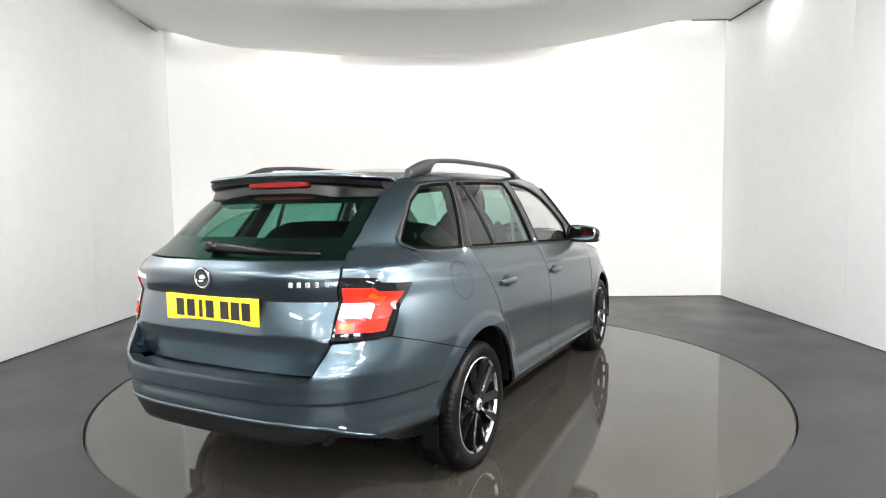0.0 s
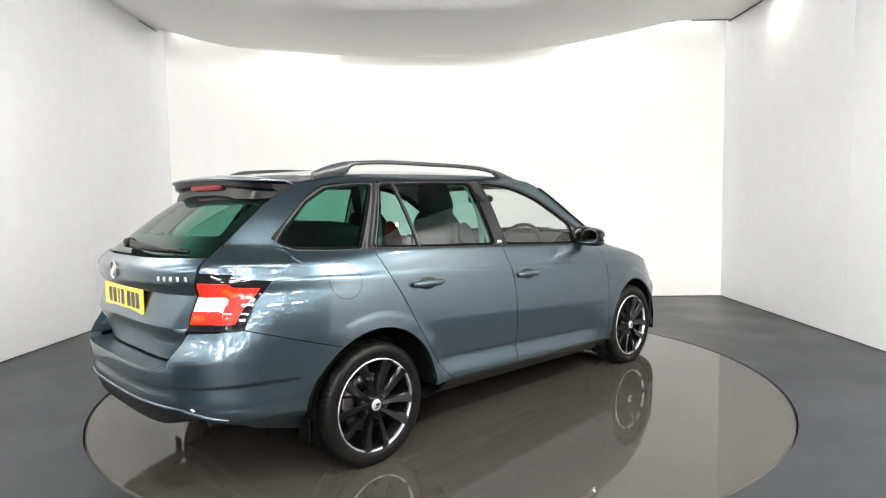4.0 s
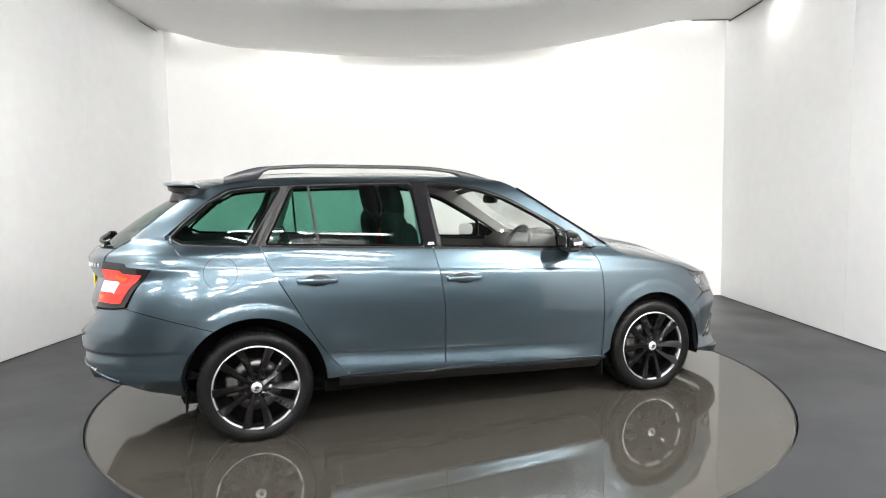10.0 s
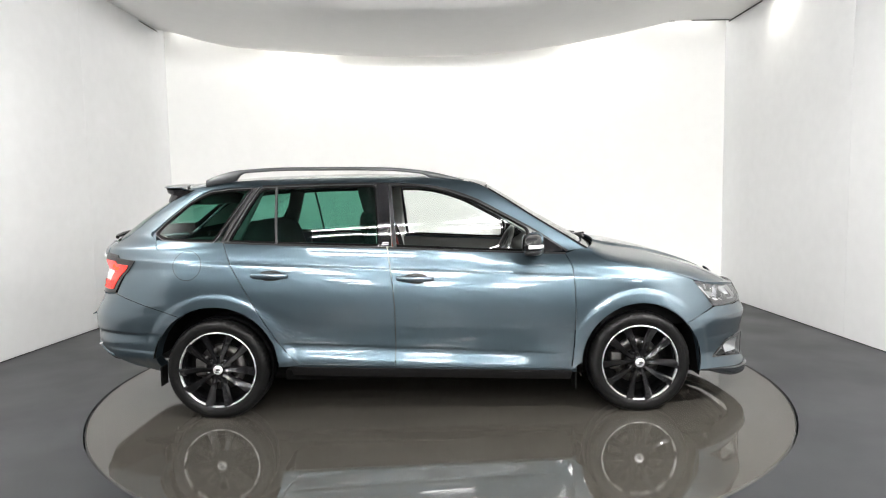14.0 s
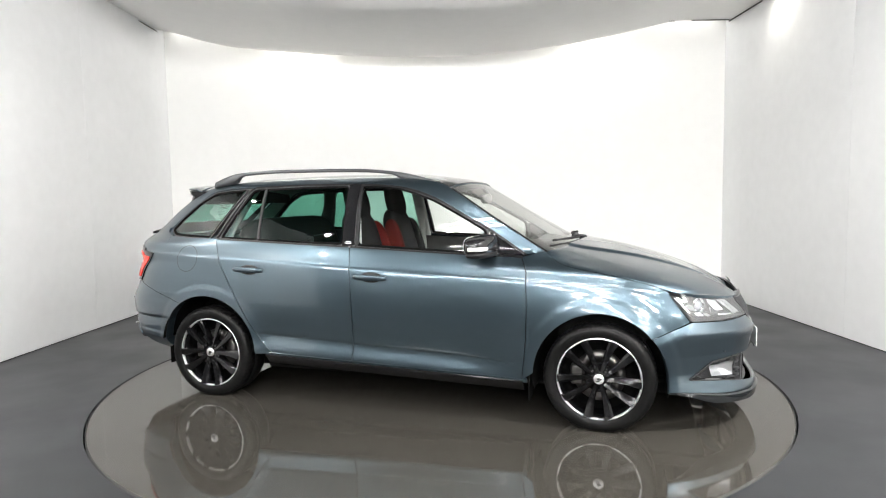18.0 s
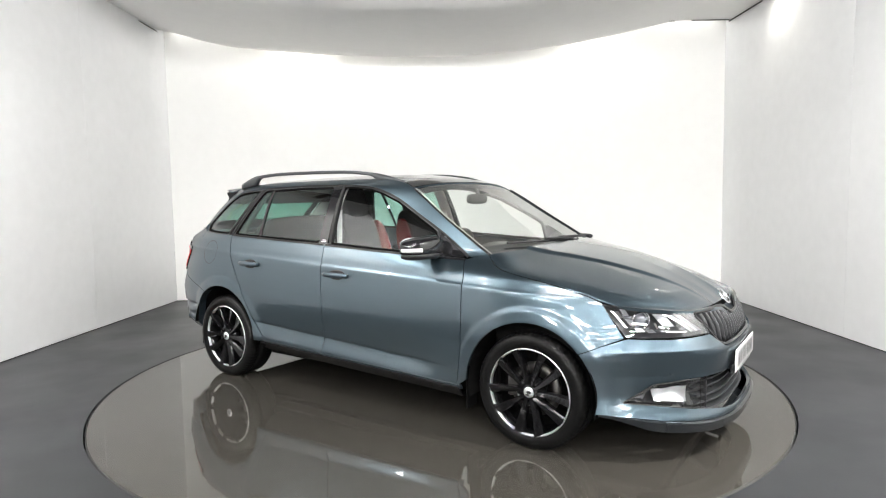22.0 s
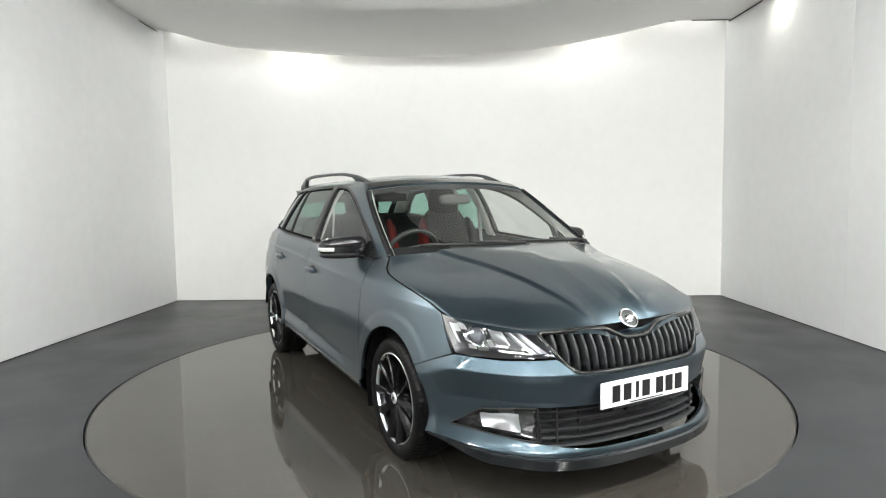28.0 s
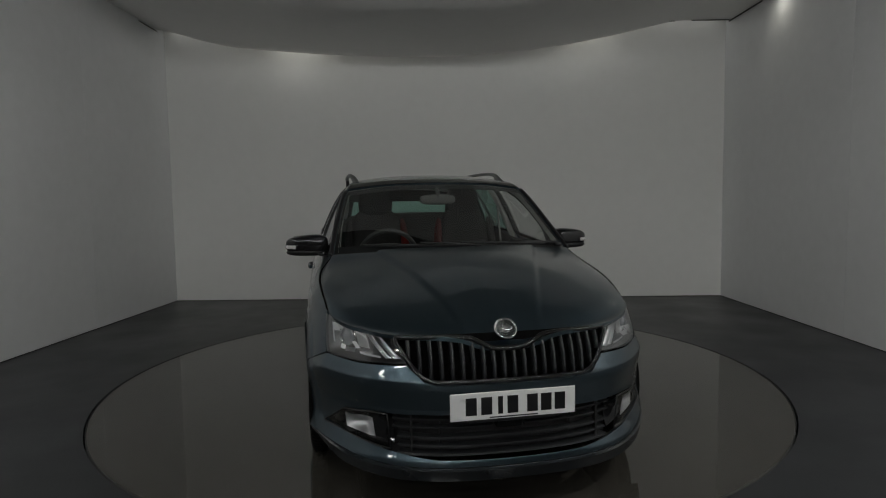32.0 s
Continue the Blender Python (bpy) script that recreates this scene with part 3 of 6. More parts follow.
def quarter(bm):
    door = shift(RD_REAR, -G)
    a_in = arch_path(HUB_R, 2, 60)
    up0 = a_in(1)
    top = path(door(1), (-1.24, 1.032), (-1.30, 1.036))
    seam = lambda s: up0 + (top(1) - up0) * s
    # strip between door and arch
    left = lambda s: a_in(s / 0.5) if s < 0.5 else seam((s - 0.5) / 0.5)
    f = lambda u, v: (1 - u) * left(v) + u * door(v) + v ** 5 * (top(1 - u) - (1 - u) * top(1) - u * top(0))
    add_patch(bm, lambda u, v: side3(f(u, v)), 14, 80)
    # over the arch to the rear lamp, up to the crease
    a_up = arch_path(HUB_R, 60, 122)
    under = line(a_up(1), (-1.60, 0.662), (-1.72, 0.700), (-1.842, 0.738))
    low = lambda s: a_up(s / 0.6) if s < 0.6 else under((s - 0.6) / 0.4)
    mid = path(seam(0.7), (-1.42, 0.945), (-1.60, 0.94), (-1.742, 0.935))
    f2 = coons(low, mid, lambda s: seam(0.7 * s), path((-1.842, 0.738), (-1.79, 0.84), (-1.742, 0.935)))
    add_patch(bm, lambda u, v: side3(f2(u, v)), 70, 52)
    # from the crease up to the window and the pillar
    w_low = path(top(1), (-1.45, 1.037), (-1.60, 1.046), (-1.655, 1.073), (-1.645, 1.105))
    t3 = lambda s: w_low(s / 0.6) if s < 0.6 else WIN_FOOT((s - 0.6) / 0.4)
    f3 = coons(mid, t3, lambda s: seam(0.7 + 0.3 * s), BACK_EDGE)
    add_patch(bm, lambda u, v: side3(f3(u, v)), 50, 12)

    # pillar foot over the rear lamp, round to the tailgate
    def foot(u, v):
        x, z = BACK_EDGE(v)
        q1, q0 = qt_x(x, z), max(q_tail(TG_SIDE(z) + 2 * G, z), (GLASS_Q(z) + 0.004) * (z > 1.03))
        return tail3(q0 + (q1 - q0) * u, z)
    add_patch(bm, foot, 12, 12)

    # pillar beside the rear window
    def pillar(u, v):
        z = 1.075 + v * 0.283
        q1 = qt_x(ROOF_X(z), z)
        q0 = glass_q(z) + 0.004
        return tail3(q0 + (q1 - q0) * u, z)
    add_patch(bm, pillar, 8, 20)
    # along the roof edge and down the windscreen pillar
    fs = ruled(WIN_TOP, ROOF_EDGE)
    add_patch(bm, lambda u, v: side3(fs(u, v)), 100, 8)


TG_SIDE = curve_of((0.585, 0.485), (0.62, 0.505), (0.72, 0.545), (0.80, 0.550), (0.94, 0.562), (0.985, 0.565), (1.03, 0.549), (1.08, 0.535))
quarters = both("rear_quarter_panel", quarter, PAINT, seams=[BACK_EDGE, WIN_FOOT, lambda s: np.array([ROOF_X(1.075 + 0.283 * s), 1.075 + 0.283 * s]), lambda s: ROOF_EDGE(s * 0.22)])

# roof
ROOF_Z = curve_of((-1.62, 1.392), (-1.4, 1.412), (-1.0, 1.436), (-0.5, 1.446), (0.0, 1.438), (0.25, 1.406), (0.42, 1.366))
EDGE_Z = curve_of((-1.62, 1.325), (-1.50, 1.345), (-1.40, 1.360), (-1.25, 1.385), (-1.0, 1.400), (-0.5, 1.405), (-0.1, 1.402), (0.12, 1.390), (0.26, 1.368), (0.36, 1.328))


def roof_pt(f, v):
    """f runs from -1 to 1 across, v from the rear to the windscreen."""
    xe = -1.47 + (0.345 + 1.47) * v
    xc = -1.60 + (0.395 + 1.60) * v
    x = xc + (xe - xc) * f * f
    ye = side_y(xe, EDGE_Z(xe)) - 0.003
    k = abs(f) ** 2.6
    return (x, ye * f, ROOF_Z(xc) * (1 - k) + EDGE_Z(xe) * k)


bm = bmesh.new()
add_patch(bm, lambda u, v: roof_pt(2 * u - 1, v), 32, 44)
part("roof", finish(bm, lambda c: (0, 0, 1), 0.012), PAINT, car)

bm = bmesh.new()
add_patch(bm, lambda u, v: tuple(Vector(roof_pt((2 * u - 1) * 0.985, 0.950 + 0.049 * v)) + Vector((0.0015, 0, 0.003))), 32, 6)
part("roof_front_strip", finish(bm, lambda c: (0, 0, 1), 0.006), GLOSS_BLACK, car, "gloss black strip over the windscreen")

# bonnet
BON_Z = curve_of((1.05, 0.995), (1.15, 0.982), (1.27, 0.962), (1.45, 0.920), (1.62, 0.866), (1.82, 0.782), (1.93, 0.716), (1.99, 0.668))
FRONT_X = curve_of((0.0, 2.020), (0.12, 2.018), (0.3, 2.004), (0.5, 1.968), (0.62, 1.925), (0.8, 1.803), (0.92, 1.674), (1.0, 1.60))
FRONT_Y = curve_of((0.0, 0.0), (0.3, 0.215), (0.62, 0.458), (0.8, 0.586), (0.92, 0.676), (1.0, 0.738))
FRONT_Z = curve_of((0.0, 0.662), (0.10, 0.660), (0.17, 0.669), (0.26, 0.694), (0.36, 0.705), (0.62, 0.712), (0.8, 0.730), (0.92, 0.745), (1.0, 0.752))
COWL_X = curve_of((0.0, 1.105), (0.5, 1.062), (0.8, 0.998), (0.95, 0.95), (1.0, 0.932))


def bonnet_pt(f, v):
    a = abs(f)
    x = COWL_X(a) + (FRONT_X(a) - COWL_X(a)) * v
    xe = 0.935 + (1.60 - 0.935) * v
    ze = SHUT_Z(xe)
    ye = side_y(xe, ze) - 0.008
    y_in = a * 0.715 + (FRONT_Y(a) - a * 0.715) * v
    k = a ** 6
    y = y_in * (1 - k) + (ye - 0.0) * k
    xc = COWL_X(0) + (FRONT_X(0) - COWL_X(0)) * v
    w = a ** 2.3
    z = BON_Z(xc) * (1 - w) + ze * w
    z += 0.013 * smooth(0.0, 0.028, (0.62 - 0.40 * v) - a) * (1 - v ** 3)          # raised middle between two creases
    z += (FRONT_Z(a) - (BON_Z(1.992) * (1 - w) + SHUT_Z(1.60) * w)) * v ** 4
    return (x, y if f > 0 else -y, z)


bm = bmesh.new()
add_patch(bm, lambda u, v: bonnet_pt(2 * u - 1, v), 140, 44)
bonnet = part("bonnet", finish(bm, lambda c: (0.2, 0, 1), 0.016), PAINT, car)



def bonnet_gap_shade(bm):
    """A dark strip laid over the joint between bonnet and wing for its shade."""
    def fn(u, v):
        x = 0.945 + 0.63 * u
        z = SHUT_Z(x)
        return (x, side_y(x, z) + 0.0012 - 0.0105 * v, z + 0.0012 + 0.0006 * v)
    add_patch(bm, fn, 60, 1)


both("bonnet_joint_shade", bonnet_gap_shade, LINER, bonnet, "dark strip for the shade in the bonnet joint", fold=False)

# windscreen
WS_EDGE = path((0.942, 0.958), (0.80, 1.046), (0.62, 1.158), (0.46, 1.263), (0.365, 1.322))


def ws_pt(f, v, drop=0.0):
    e = WS_EDGE(v)
    y = side_y(e[0], e[1]) - 0.004
    bow = 0.140 + (0.030 - 0.140) * v
    rise = 0.010 + 0.034 * v ** 1.5
    k = abs(f) ** 2.2
    return (e[0] + bow * (1 - k) - drop, y * f, e[1] + rise * (1 - k) - drop * 0.6)


bm = bmesh.new()
add_patch(bm, lambda u, v: ws_pt(2 * u - 1, v), 30, 20)
windscreen = part("windscreen", finish(bm, lambda c: (1, 0, 0.6), 0.004), GLASS_CLEAR, car, "pale green clear windscreen")
# dark printed border inside the screen
bm = bmesh.new()


def border(u, v):
    """v runs from the pane's rim inward, u once round."""
    s = u * 4
    e, r = int(s) % 4, s - int(s)
    lo, hi = 0.125 * v, 1 - 0.075 * v
    fl = 0.042 * v
    if e == 0:
        return ws_pt((-1 + fl) + (2 - 2 * fl) * r, lo, 0.006)
    if e == 1:
        return ws_pt(1 - fl, lo + (hi - lo) * r, 0.006)
    if e == 2:
        return ws_pt((1 - fl) - (2 - 2 * fl) * r, hi, 0.006)
    return ws_pt(-1 + fl, hi + (lo - hi) * r, 0.006)


add_patch(bm, border, 80, 1)
part("screen_border", bm, TRIM, windscreen, "black printed screen border")

# black rubber between the screen and its pillars
for side in (1, -1):
    bm = bmesh.new()
    sweep(bm, [Vector(ws_pt(side, k / 24)) + Vector((0.005, side * 0.004, 0.004)) for k in range(25)], lambda s: oval(0.011, 0.005, 8), up=(1, 0, 0.6))
    part("screen_rubber", bm, TRIM, windscreen, "black rubber along the screen pillar")

# cowl, wipers
bm = bmesh.new()
add_patch(bm, lambda u, v: (lambda a, b: tuple(Vector(a) * (1 - v) + Vector(b) * v + Vector((-0.004, 0, -0.028 - 0.012 * math.sin(math.pi * v)))))(
    ws_pt(1.1 * u - 0.55, 0.0), bonnet_pt(1.1 * u - 0.55, 0.0)), 30, 4)
part("cowl", bm, LINER, car, "black plastic cowl under the screen")


def wiper(y0, y1):
    bm = bmesh.new()
    pts = []
    for i in range(15):
        k = i / 14
        y = y0 + (y1 - y0) * k
        x, _, z = ws_pt(y / 0.70, 0.045 + 0.05 * k)
        pts.append((x + 0.010, y, z + 0.016))
    sweep(bm, pts, lambda s: oval(0.006, 0.010 - 0.004 * s, 8))
    base = pts[0]
    blob(bm, (base[0] + 0.02, base[1], base[2] - 0.004), (0.030, 0.022, 0.014))
    sweep(bm, [(base[0] + 0.03, base[1], base[2] + 0.006), (base[0] + 0.018, base[1] + (y1 - y0) * 0.25, base[2] + 0.018), (pts[7][0] + 0.006, pts[7][1], pts[7][2] + 0.014)],
          lambda s: oval(0.007, 0.006, 8))
    return part("wiper", bm, BLACK, car, "black windscreen wiper")


wiper(0.10, -0.52)
wiper(0.62, 0.02)

# side windows
def outline(pts, inset, n=144):
    """A closed outline with rounded corners through points, pulled in by inset."""
    P = [np.array(p, float) for p in pts]
    c = sum(P) / len(P)
    L = line(*P, P[0])
    out = [L(i / n) for i in range(n)]
    out = [(out[i - 2] + out[i - 1] * 2 + out[i] * 3 + out[(i + 1) % n] * 2 + out[(i + 2) % n]) / 9 for i in range(n)]
    res = []
    for i, p in enumerate(out):
        t = out[(i + 1) % n] - out[i - 1]
        nrm = np.array([-t[1], t[0]]) / max(1e-9, np.linalg.norm(t))
        if nrm @ (c - p) < 0:
            nrm = -nrm
        res.append(p + nrm * inset)
    return res


FRONT_WIN = [(-0.196, 0.992), (-0.215, 1.20), (-0.236, 1.350), (-0.10, 1.350), (0.02, 1.336), (0.13, 1.308), (0.28, 1.254), (0.45, 1.163), (0.60, 1.078),
             (0.605, 1.02), (0.61, 0.950), (0.30, 0.963)]
REAR_WIN = [(-1.165, 1.033), (-1.08, 1.20), (-1.005, 1.345), (-0.60, 1.354), (-0.310, 1.354), (-0.297, 1.20), (-0.284, 0.996), (-0.75, 1.014)]
QUARTER_WIN = [(-1.250, 1.036), (-1.42, 1.042), (-1.575, 1.052), (-1.634, 1.083), (-1.572, 1.148), (-1.445, 1.260), (-1.325, 1.324), (-1.20, 1.338), (-1.060, 1.344), (-1.15, 1.200)]
SAIL = [(0.62, 0.950), (0.625, 1.062), (0.70, 1.020), (0.80, 0.952), (0.72, 0.948)]


def pane_fill(pts, inset, sink, rings=6):
    def fill(bm):
        rim = outline(pts, inset)
        c = sum(rim) / len(rim)
        prev = None
        for k in range(rings):
            s = 1 - k / rings
            row = [bm.verts.new(tuple(side3(c + (p - c) * s, sink))) for p in rim]
            if prev:
                for i in range(len(row)):
                    j = (i + 1) % len(row)
                    bm.faces.new((prev[i], prev[j], row[j], row[i])).smooth = True
            prev = row
        m = bm.verts.new(tuple(side3(c, sink)))
        for i in range(len(prev)):
            bm.faces.new((prev[i], prev[(i + 1) % len(prev)], m)).smooth = True
    return fill


def frame_fill(pts, a, b, sink_a, sink_b):
    def fill(bm):
        o, i_ = outline(pts, a), outline(pts, b)
        steps = [(o, sink_a), (i_, sink_b), (i_, 0.03), (o, 0.03)]
        rows = [[bm.verts.new(tuple(side3(p, s))) for p in ring_] for ring_, s in steps]
        n = len(o)
        for k in range(len(rows)):
            A, B = rows[k], rows[(k + 1) % len(rows)]
            for i in range(n):
                j = (i + 1) % n
                f = bm.faces.new((A[i], A[j], B[j], B[i]))
                f.smooth = False
    return fill


def windows(doors, pts, pane_mat, pane_label, name="window"):
    for d, side in zip(doors, (1, -1)):
        for nm, fill, m, lab in ((name, pane_fill(pts, 0.009, 0.009), pane_mat, pane_label),
                                 ("window_trim", frame_fill(pts, -0.008, -0.003, -0.001, -0.0015), SEAL_GREY, "grey satin trim round the window"),
                                 ("window_seal", frame_fill(pts, -0.003, 0.010, 0.001, 0.006), LINER, "black window seal")):
            bm = bmesh.new()
            fill(bm)
            for v in bm.verts:
                v.co.y *= side
            bmesh.ops.recalc_face_normals(bm, faces=bm.faces[:])
            part(nm, bm, m, d, lab)


windows(front_doors, FRONT_WIN, GLASS_CLEAR, "pale green clear side window")
windows(rear_doors, REAR_WIN, GLASS_TINT, "dark green tinted side window")
windows(quarters, QUARTER_WIN, GLASS_TINT, "dark green tinted quarter window", "quarter_window")


def strip(name, pts, width, material, doors, proud=0.002, label=""):
    """A band along a line on the side of the body."""
    P = path(*pts)
    for d, side in zip(doors, (1, -1)):
        bm = bmesh.new()
        rows = []
        n = 40
        for i in range(n + 1):
            p, q = P(i / n), P(min(1, i / n + 0.01)) - P(max(0, i / n - 0.01))
            nn = np.array([-q[1], q[0]]) / np.linalg.norm(q)
            w = width(i / n) if callable(width) else width
            row = []
            for k, (o, s) in enumerate(((-0.5, 0.02), (-0.5, -proud), (0.5, -proud), (0.5, 0.02))):
                c = side3(p + nn * w * o, s)
                row.append(bm.verts.new((c[0], c[1] * side, c[2])))
            rows.append(row)
        for a, b in zip(rows, rows[1:]):
            for k in range(3):
                bm.faces.new((a[k], a[k + 1], b[k + 1], b[k]))
        bmesh.ops.recalc_face_normals(bm, faces=bm.faces[:])
        part(name, bm, material, d, label)


strip("pillar_trim", [(-0.247, 0.990), (-0.272, 1.366)], 0.074, GLOSS_BLACK, rear_doors, 0.003, "gloss black pillar trim")
strip("pillar_trim", [(-0.190, 0.985), (-0.225, 1.360)], 0.018, TRIM, front_doors, 0.003, "black window pillar")
strip("window_divider", [(-0.880, 1.012), (-0.914, 1.352)], 0.013, GREY_STRIP, rear_doors, 0.001, "grey window divider")
strip("rear_window_strip", [(-1.195, 1.036), (-1.10, 1.215), (-1.022, 1.352)], 0.010, GREY_STRIP, rear_doors, 0.003, "grey rear edge of the door frame")
strip("belt_strip", [(-1.18, 1.030), (-0.7, 1.006), (-0.24, 0.986)], 0.010, TRIM, rear_doors, 0.004, "black strip under the window")
strip("belt_strip", [(-0.228, 0.985), (0.30, 0.957), (0.815, 0.934)], 0.010, TRIM, front_doors, 0.004, "black strip under the window")
strip("window_frame", [(-1.00, 1.358), (-0.6, 1.368), (-0.25, 1.366)], 0.012, TRIM, rear_doors, 0.002, "black upper window frame")
strip("window_frame", [(-0.24, 1.365), (0.0, 1.346), (0.13, 1.319), (0.28, 1.266), (0.45, 1.176), (0.62, 1.083), (0.74, 1.006), (0.828, 0.946)], 0.012, TRIM, front_doors, 0.002,
      "black upper window frame")


def sail_fill(bm):
    pane_fill(SAIL, -0.004, -0.001, 3)(bm)


for d, side in zip(front_doors, (1, -1)):
    bm = bmesh.new()
    sail_fill(bm)
    for v in bm.verts:
        v.co.y *= side
    bmesh.ops.recalc_face_normals(bm, faces=bm.faces[:])
    part("mirror_sail", bm, GLOSS_BLACK, d, "gloss black mirror triangle")


# sills
def sill(bm):
    def fn(u, v):
        x = -0.80 + 1.63 * u
        z = sill_z(x)
        prof = [(-0.004, -0.003), (-0.006, -0.014), (-0.025, -0.034), (-0.050, -0.066), (-0.10, -0.086), (-0.18, -0.090)]
        s = v * (len(prof) - 1)
        i = min(int(s), len(prof) - 2)
        dy, dz = [prof[i][k] + (prof[i + 1][k] - prof[i][k]) * (s - i) for k in (0, 1)]
        return (x, side_y(x, z) + dy, z + dz)
    add_patch(bm, fn, 40, 10)


both("sill", sill, GLOSS_BLACK, label="black sill under the doors", out=lambda c: (0, c.y, -0.3), depth=0.01)


def sill_band(bm):
    def fn(u, v):
        x = -0.77 + 1.625 * u
        z = sill_z(x) - 0.002 + 0.012 * v
        return (x, side_y(x, z) + 0.003 - 0.012 * (1 - v), z - 0.010 * (1 - v))
    add_patch(bm, fn, 40, 3)


both("sill_strip", sill_band, PAINT, label="body-coloured strip along the sill", depth=0.01)


# ---- nose ----
# the bumper's upper rim, from the middle out to the wheel arch, as (q, z)
F_TOP = line((0.0, 0.524), (q_nose(0.30, 0.524), 0.526), (q_nose(0.345, 0.538), 0.538), (q_nose(0.415, 0.598), 0.598), (q_nose(0.60, 0.592), 0.592), (qn_x(1.700, 0.599), 0.599),
             (qn_x(1.60, 0.5612), 0.5612), (qn_x(1.500, 0.520), 0.520))
F_OPEN_T = line((0.0, 0.402), (q_nose(0.50, 0.402), 0.402), (q_nose(0.55, 0.402), 0.402), (q_nose(0.66, 0.385), 0.385), (qn_x(1.735, 0.330), 0.330), (qn_x(1.69, 0.302), 0.302))
F_OPEN_B = line((0.0, 0.222), (q_nose(0.30, 0.226), 0.226), (q_nose(0.47, 0.250), 0.250), (q_nose(0.60, 0.272), 0.272), (qn_x(1.76, 0.292), 0.292), (qn_x(1.69, 0.299), 0.299))
F_LIP = line((0.0, 0.196), (q_nose(0.45, 0.202), 0.202), (q_nose(0.62, 0.215), 0.215), (qn_x(1.75, 0.232), 0.232), (qn_x(1.592, 0.246), 0.246))
ARCH_F = lambda z: HUB_F + math.sqrt(max(0.0, ARCH_FR ** 2 - (z - HUB_Z) ** 2))


def nose_uv(fn2):
    """Maps a field of (q, z) onto the nose, with a fold along the bumper's shoulder."""
    def fn(u, v):
        q, z = fn2(u, v)
        k = 1 - 0.8 * smooth(0.55, 0.80, q)
        rim = min(0.602, 0.5217 + 0.4262 * (nose3(q, z)[0] - 1.5016))
        return nose3(q, z, k * (0.016 * min(1.0, max(0.0, (rim - z) / 0.062)) - 0.024 * min(1.0, max(0.0, (0.540 - z) / 0.12)) + 0.010 * smooth(0.33, 0.27, z) + 0.28 * max(0.0, min(0.064, 0.282 - z))))
    return fn


def front_bumper(bm):
    add_patch(bm, nose_uv(ruled(F_OPEN_T, lambda u: F_TOP(u * 0.895))), 60, 40)
    # cheek behind the fog lamp, up to the arch
    a = lambda s: np.array((lambda z: (qn_x(ARCH_F(z) + 0.002, z), z))(0.240 + 0.280 * s))
    inner = line(F_LIP(1), F_OPEN_B(1), F_OPEN_T(1), F_TOP(0.895))
    f = coons(line(F_LIP(1), a(0)), lambda s: F_TOP(0.895 + 0.105 * s), inner, a)
    add_patch(bm, nose_uv(f), 10, 24)
    add_patch(bm, nose_uv(ruled(F_LIP, F_OPEN_B)), 60, 6)


bm = bmesh.new()
front_bumper(bm)
ge = bmesh.ops.duplicate(bm, geom=bm.verts[:] + bm.edges[:] + bm.faces[:])["geom"]
for v in ge:
    if isinstance(v, bmesh.types.BMVert):
        v.co.y = -v.co.y
front_bumper_ob = part("front_bumper", finish(bm, lambda c: (1, c.y, 0), 0.018, weld=0.0015), PAINT, car)


def splitter(bm):
    def fn(u, v):
        q, z = F_LIP(u)
        prof = [(-0.006, -0.001), (0.010, -0.004), (0.017, -0.010), (0.008, -0.054), (-0.02, -0.058), (-0.09, -0.056)]
        taper = 1 - 0.8 * smooth(0.72, 1.0, u)
        s = v * (len(prof) - 1)
        i = min(int(s), len(prof) - 2)
        o, dz = [prof[i][k] + (prof[i + 1][k] - prof[i][k]) * (s - i) for k in (0, 1)]
        p = nose3(q, z, o * taper + 0.28 * max(0.0, min(0.064, 0.282 - z)) * (1 - 0.8 * smooth(0.55, 0.80, q)))
        p[2] += dz * taper
        return p
    add_patch(bm, fn, 50, 10)


bm = bmesh.new()
splitter(bm)
for v in bmesh.ops.duplicate(bm, geom=bm.verts[:] + bm.edges[:] + bm.faces[:])["geom"]:
    if isinstance(v, bmesh.types.BMVert):
        v.co.y = -v.co.y
part("splitter", sharpen(finish(bm, lambda c: (1, c.y, 0), 0.006)), mat("gloss_dark_lip", (0.014, 0.016, 0.018), 0.06, spec=0.5, var=0.05), front_bumper_ob, "dark glossy lip under the bumper")

# lower intake: recessed black bed with slats
Q_FOG = q_nose(0.49, 0.33)


def nose_band(q0, q1, z0, z1, out, nu=40, nv=4):
    bm = bmesh.new()
    add_patch(bm, lambda u, v: nose3(abs(q0 + (q1 - q0) * u), z0 + (z1 - z0) * v, out)
              * np.array([1, 1 if q0 + (q1 - q0) * u >= 0 else -1, 1]), nu, nv)
    return bm


intake = part("lower_intake", finish(nose_band(-Q_FOG - 0.02, Q_FOG + 0.02, 0.205, 0.42, -0.075), lambda c: (1, 0, 0), 0.02), BLACK, car, "black lower air intake")


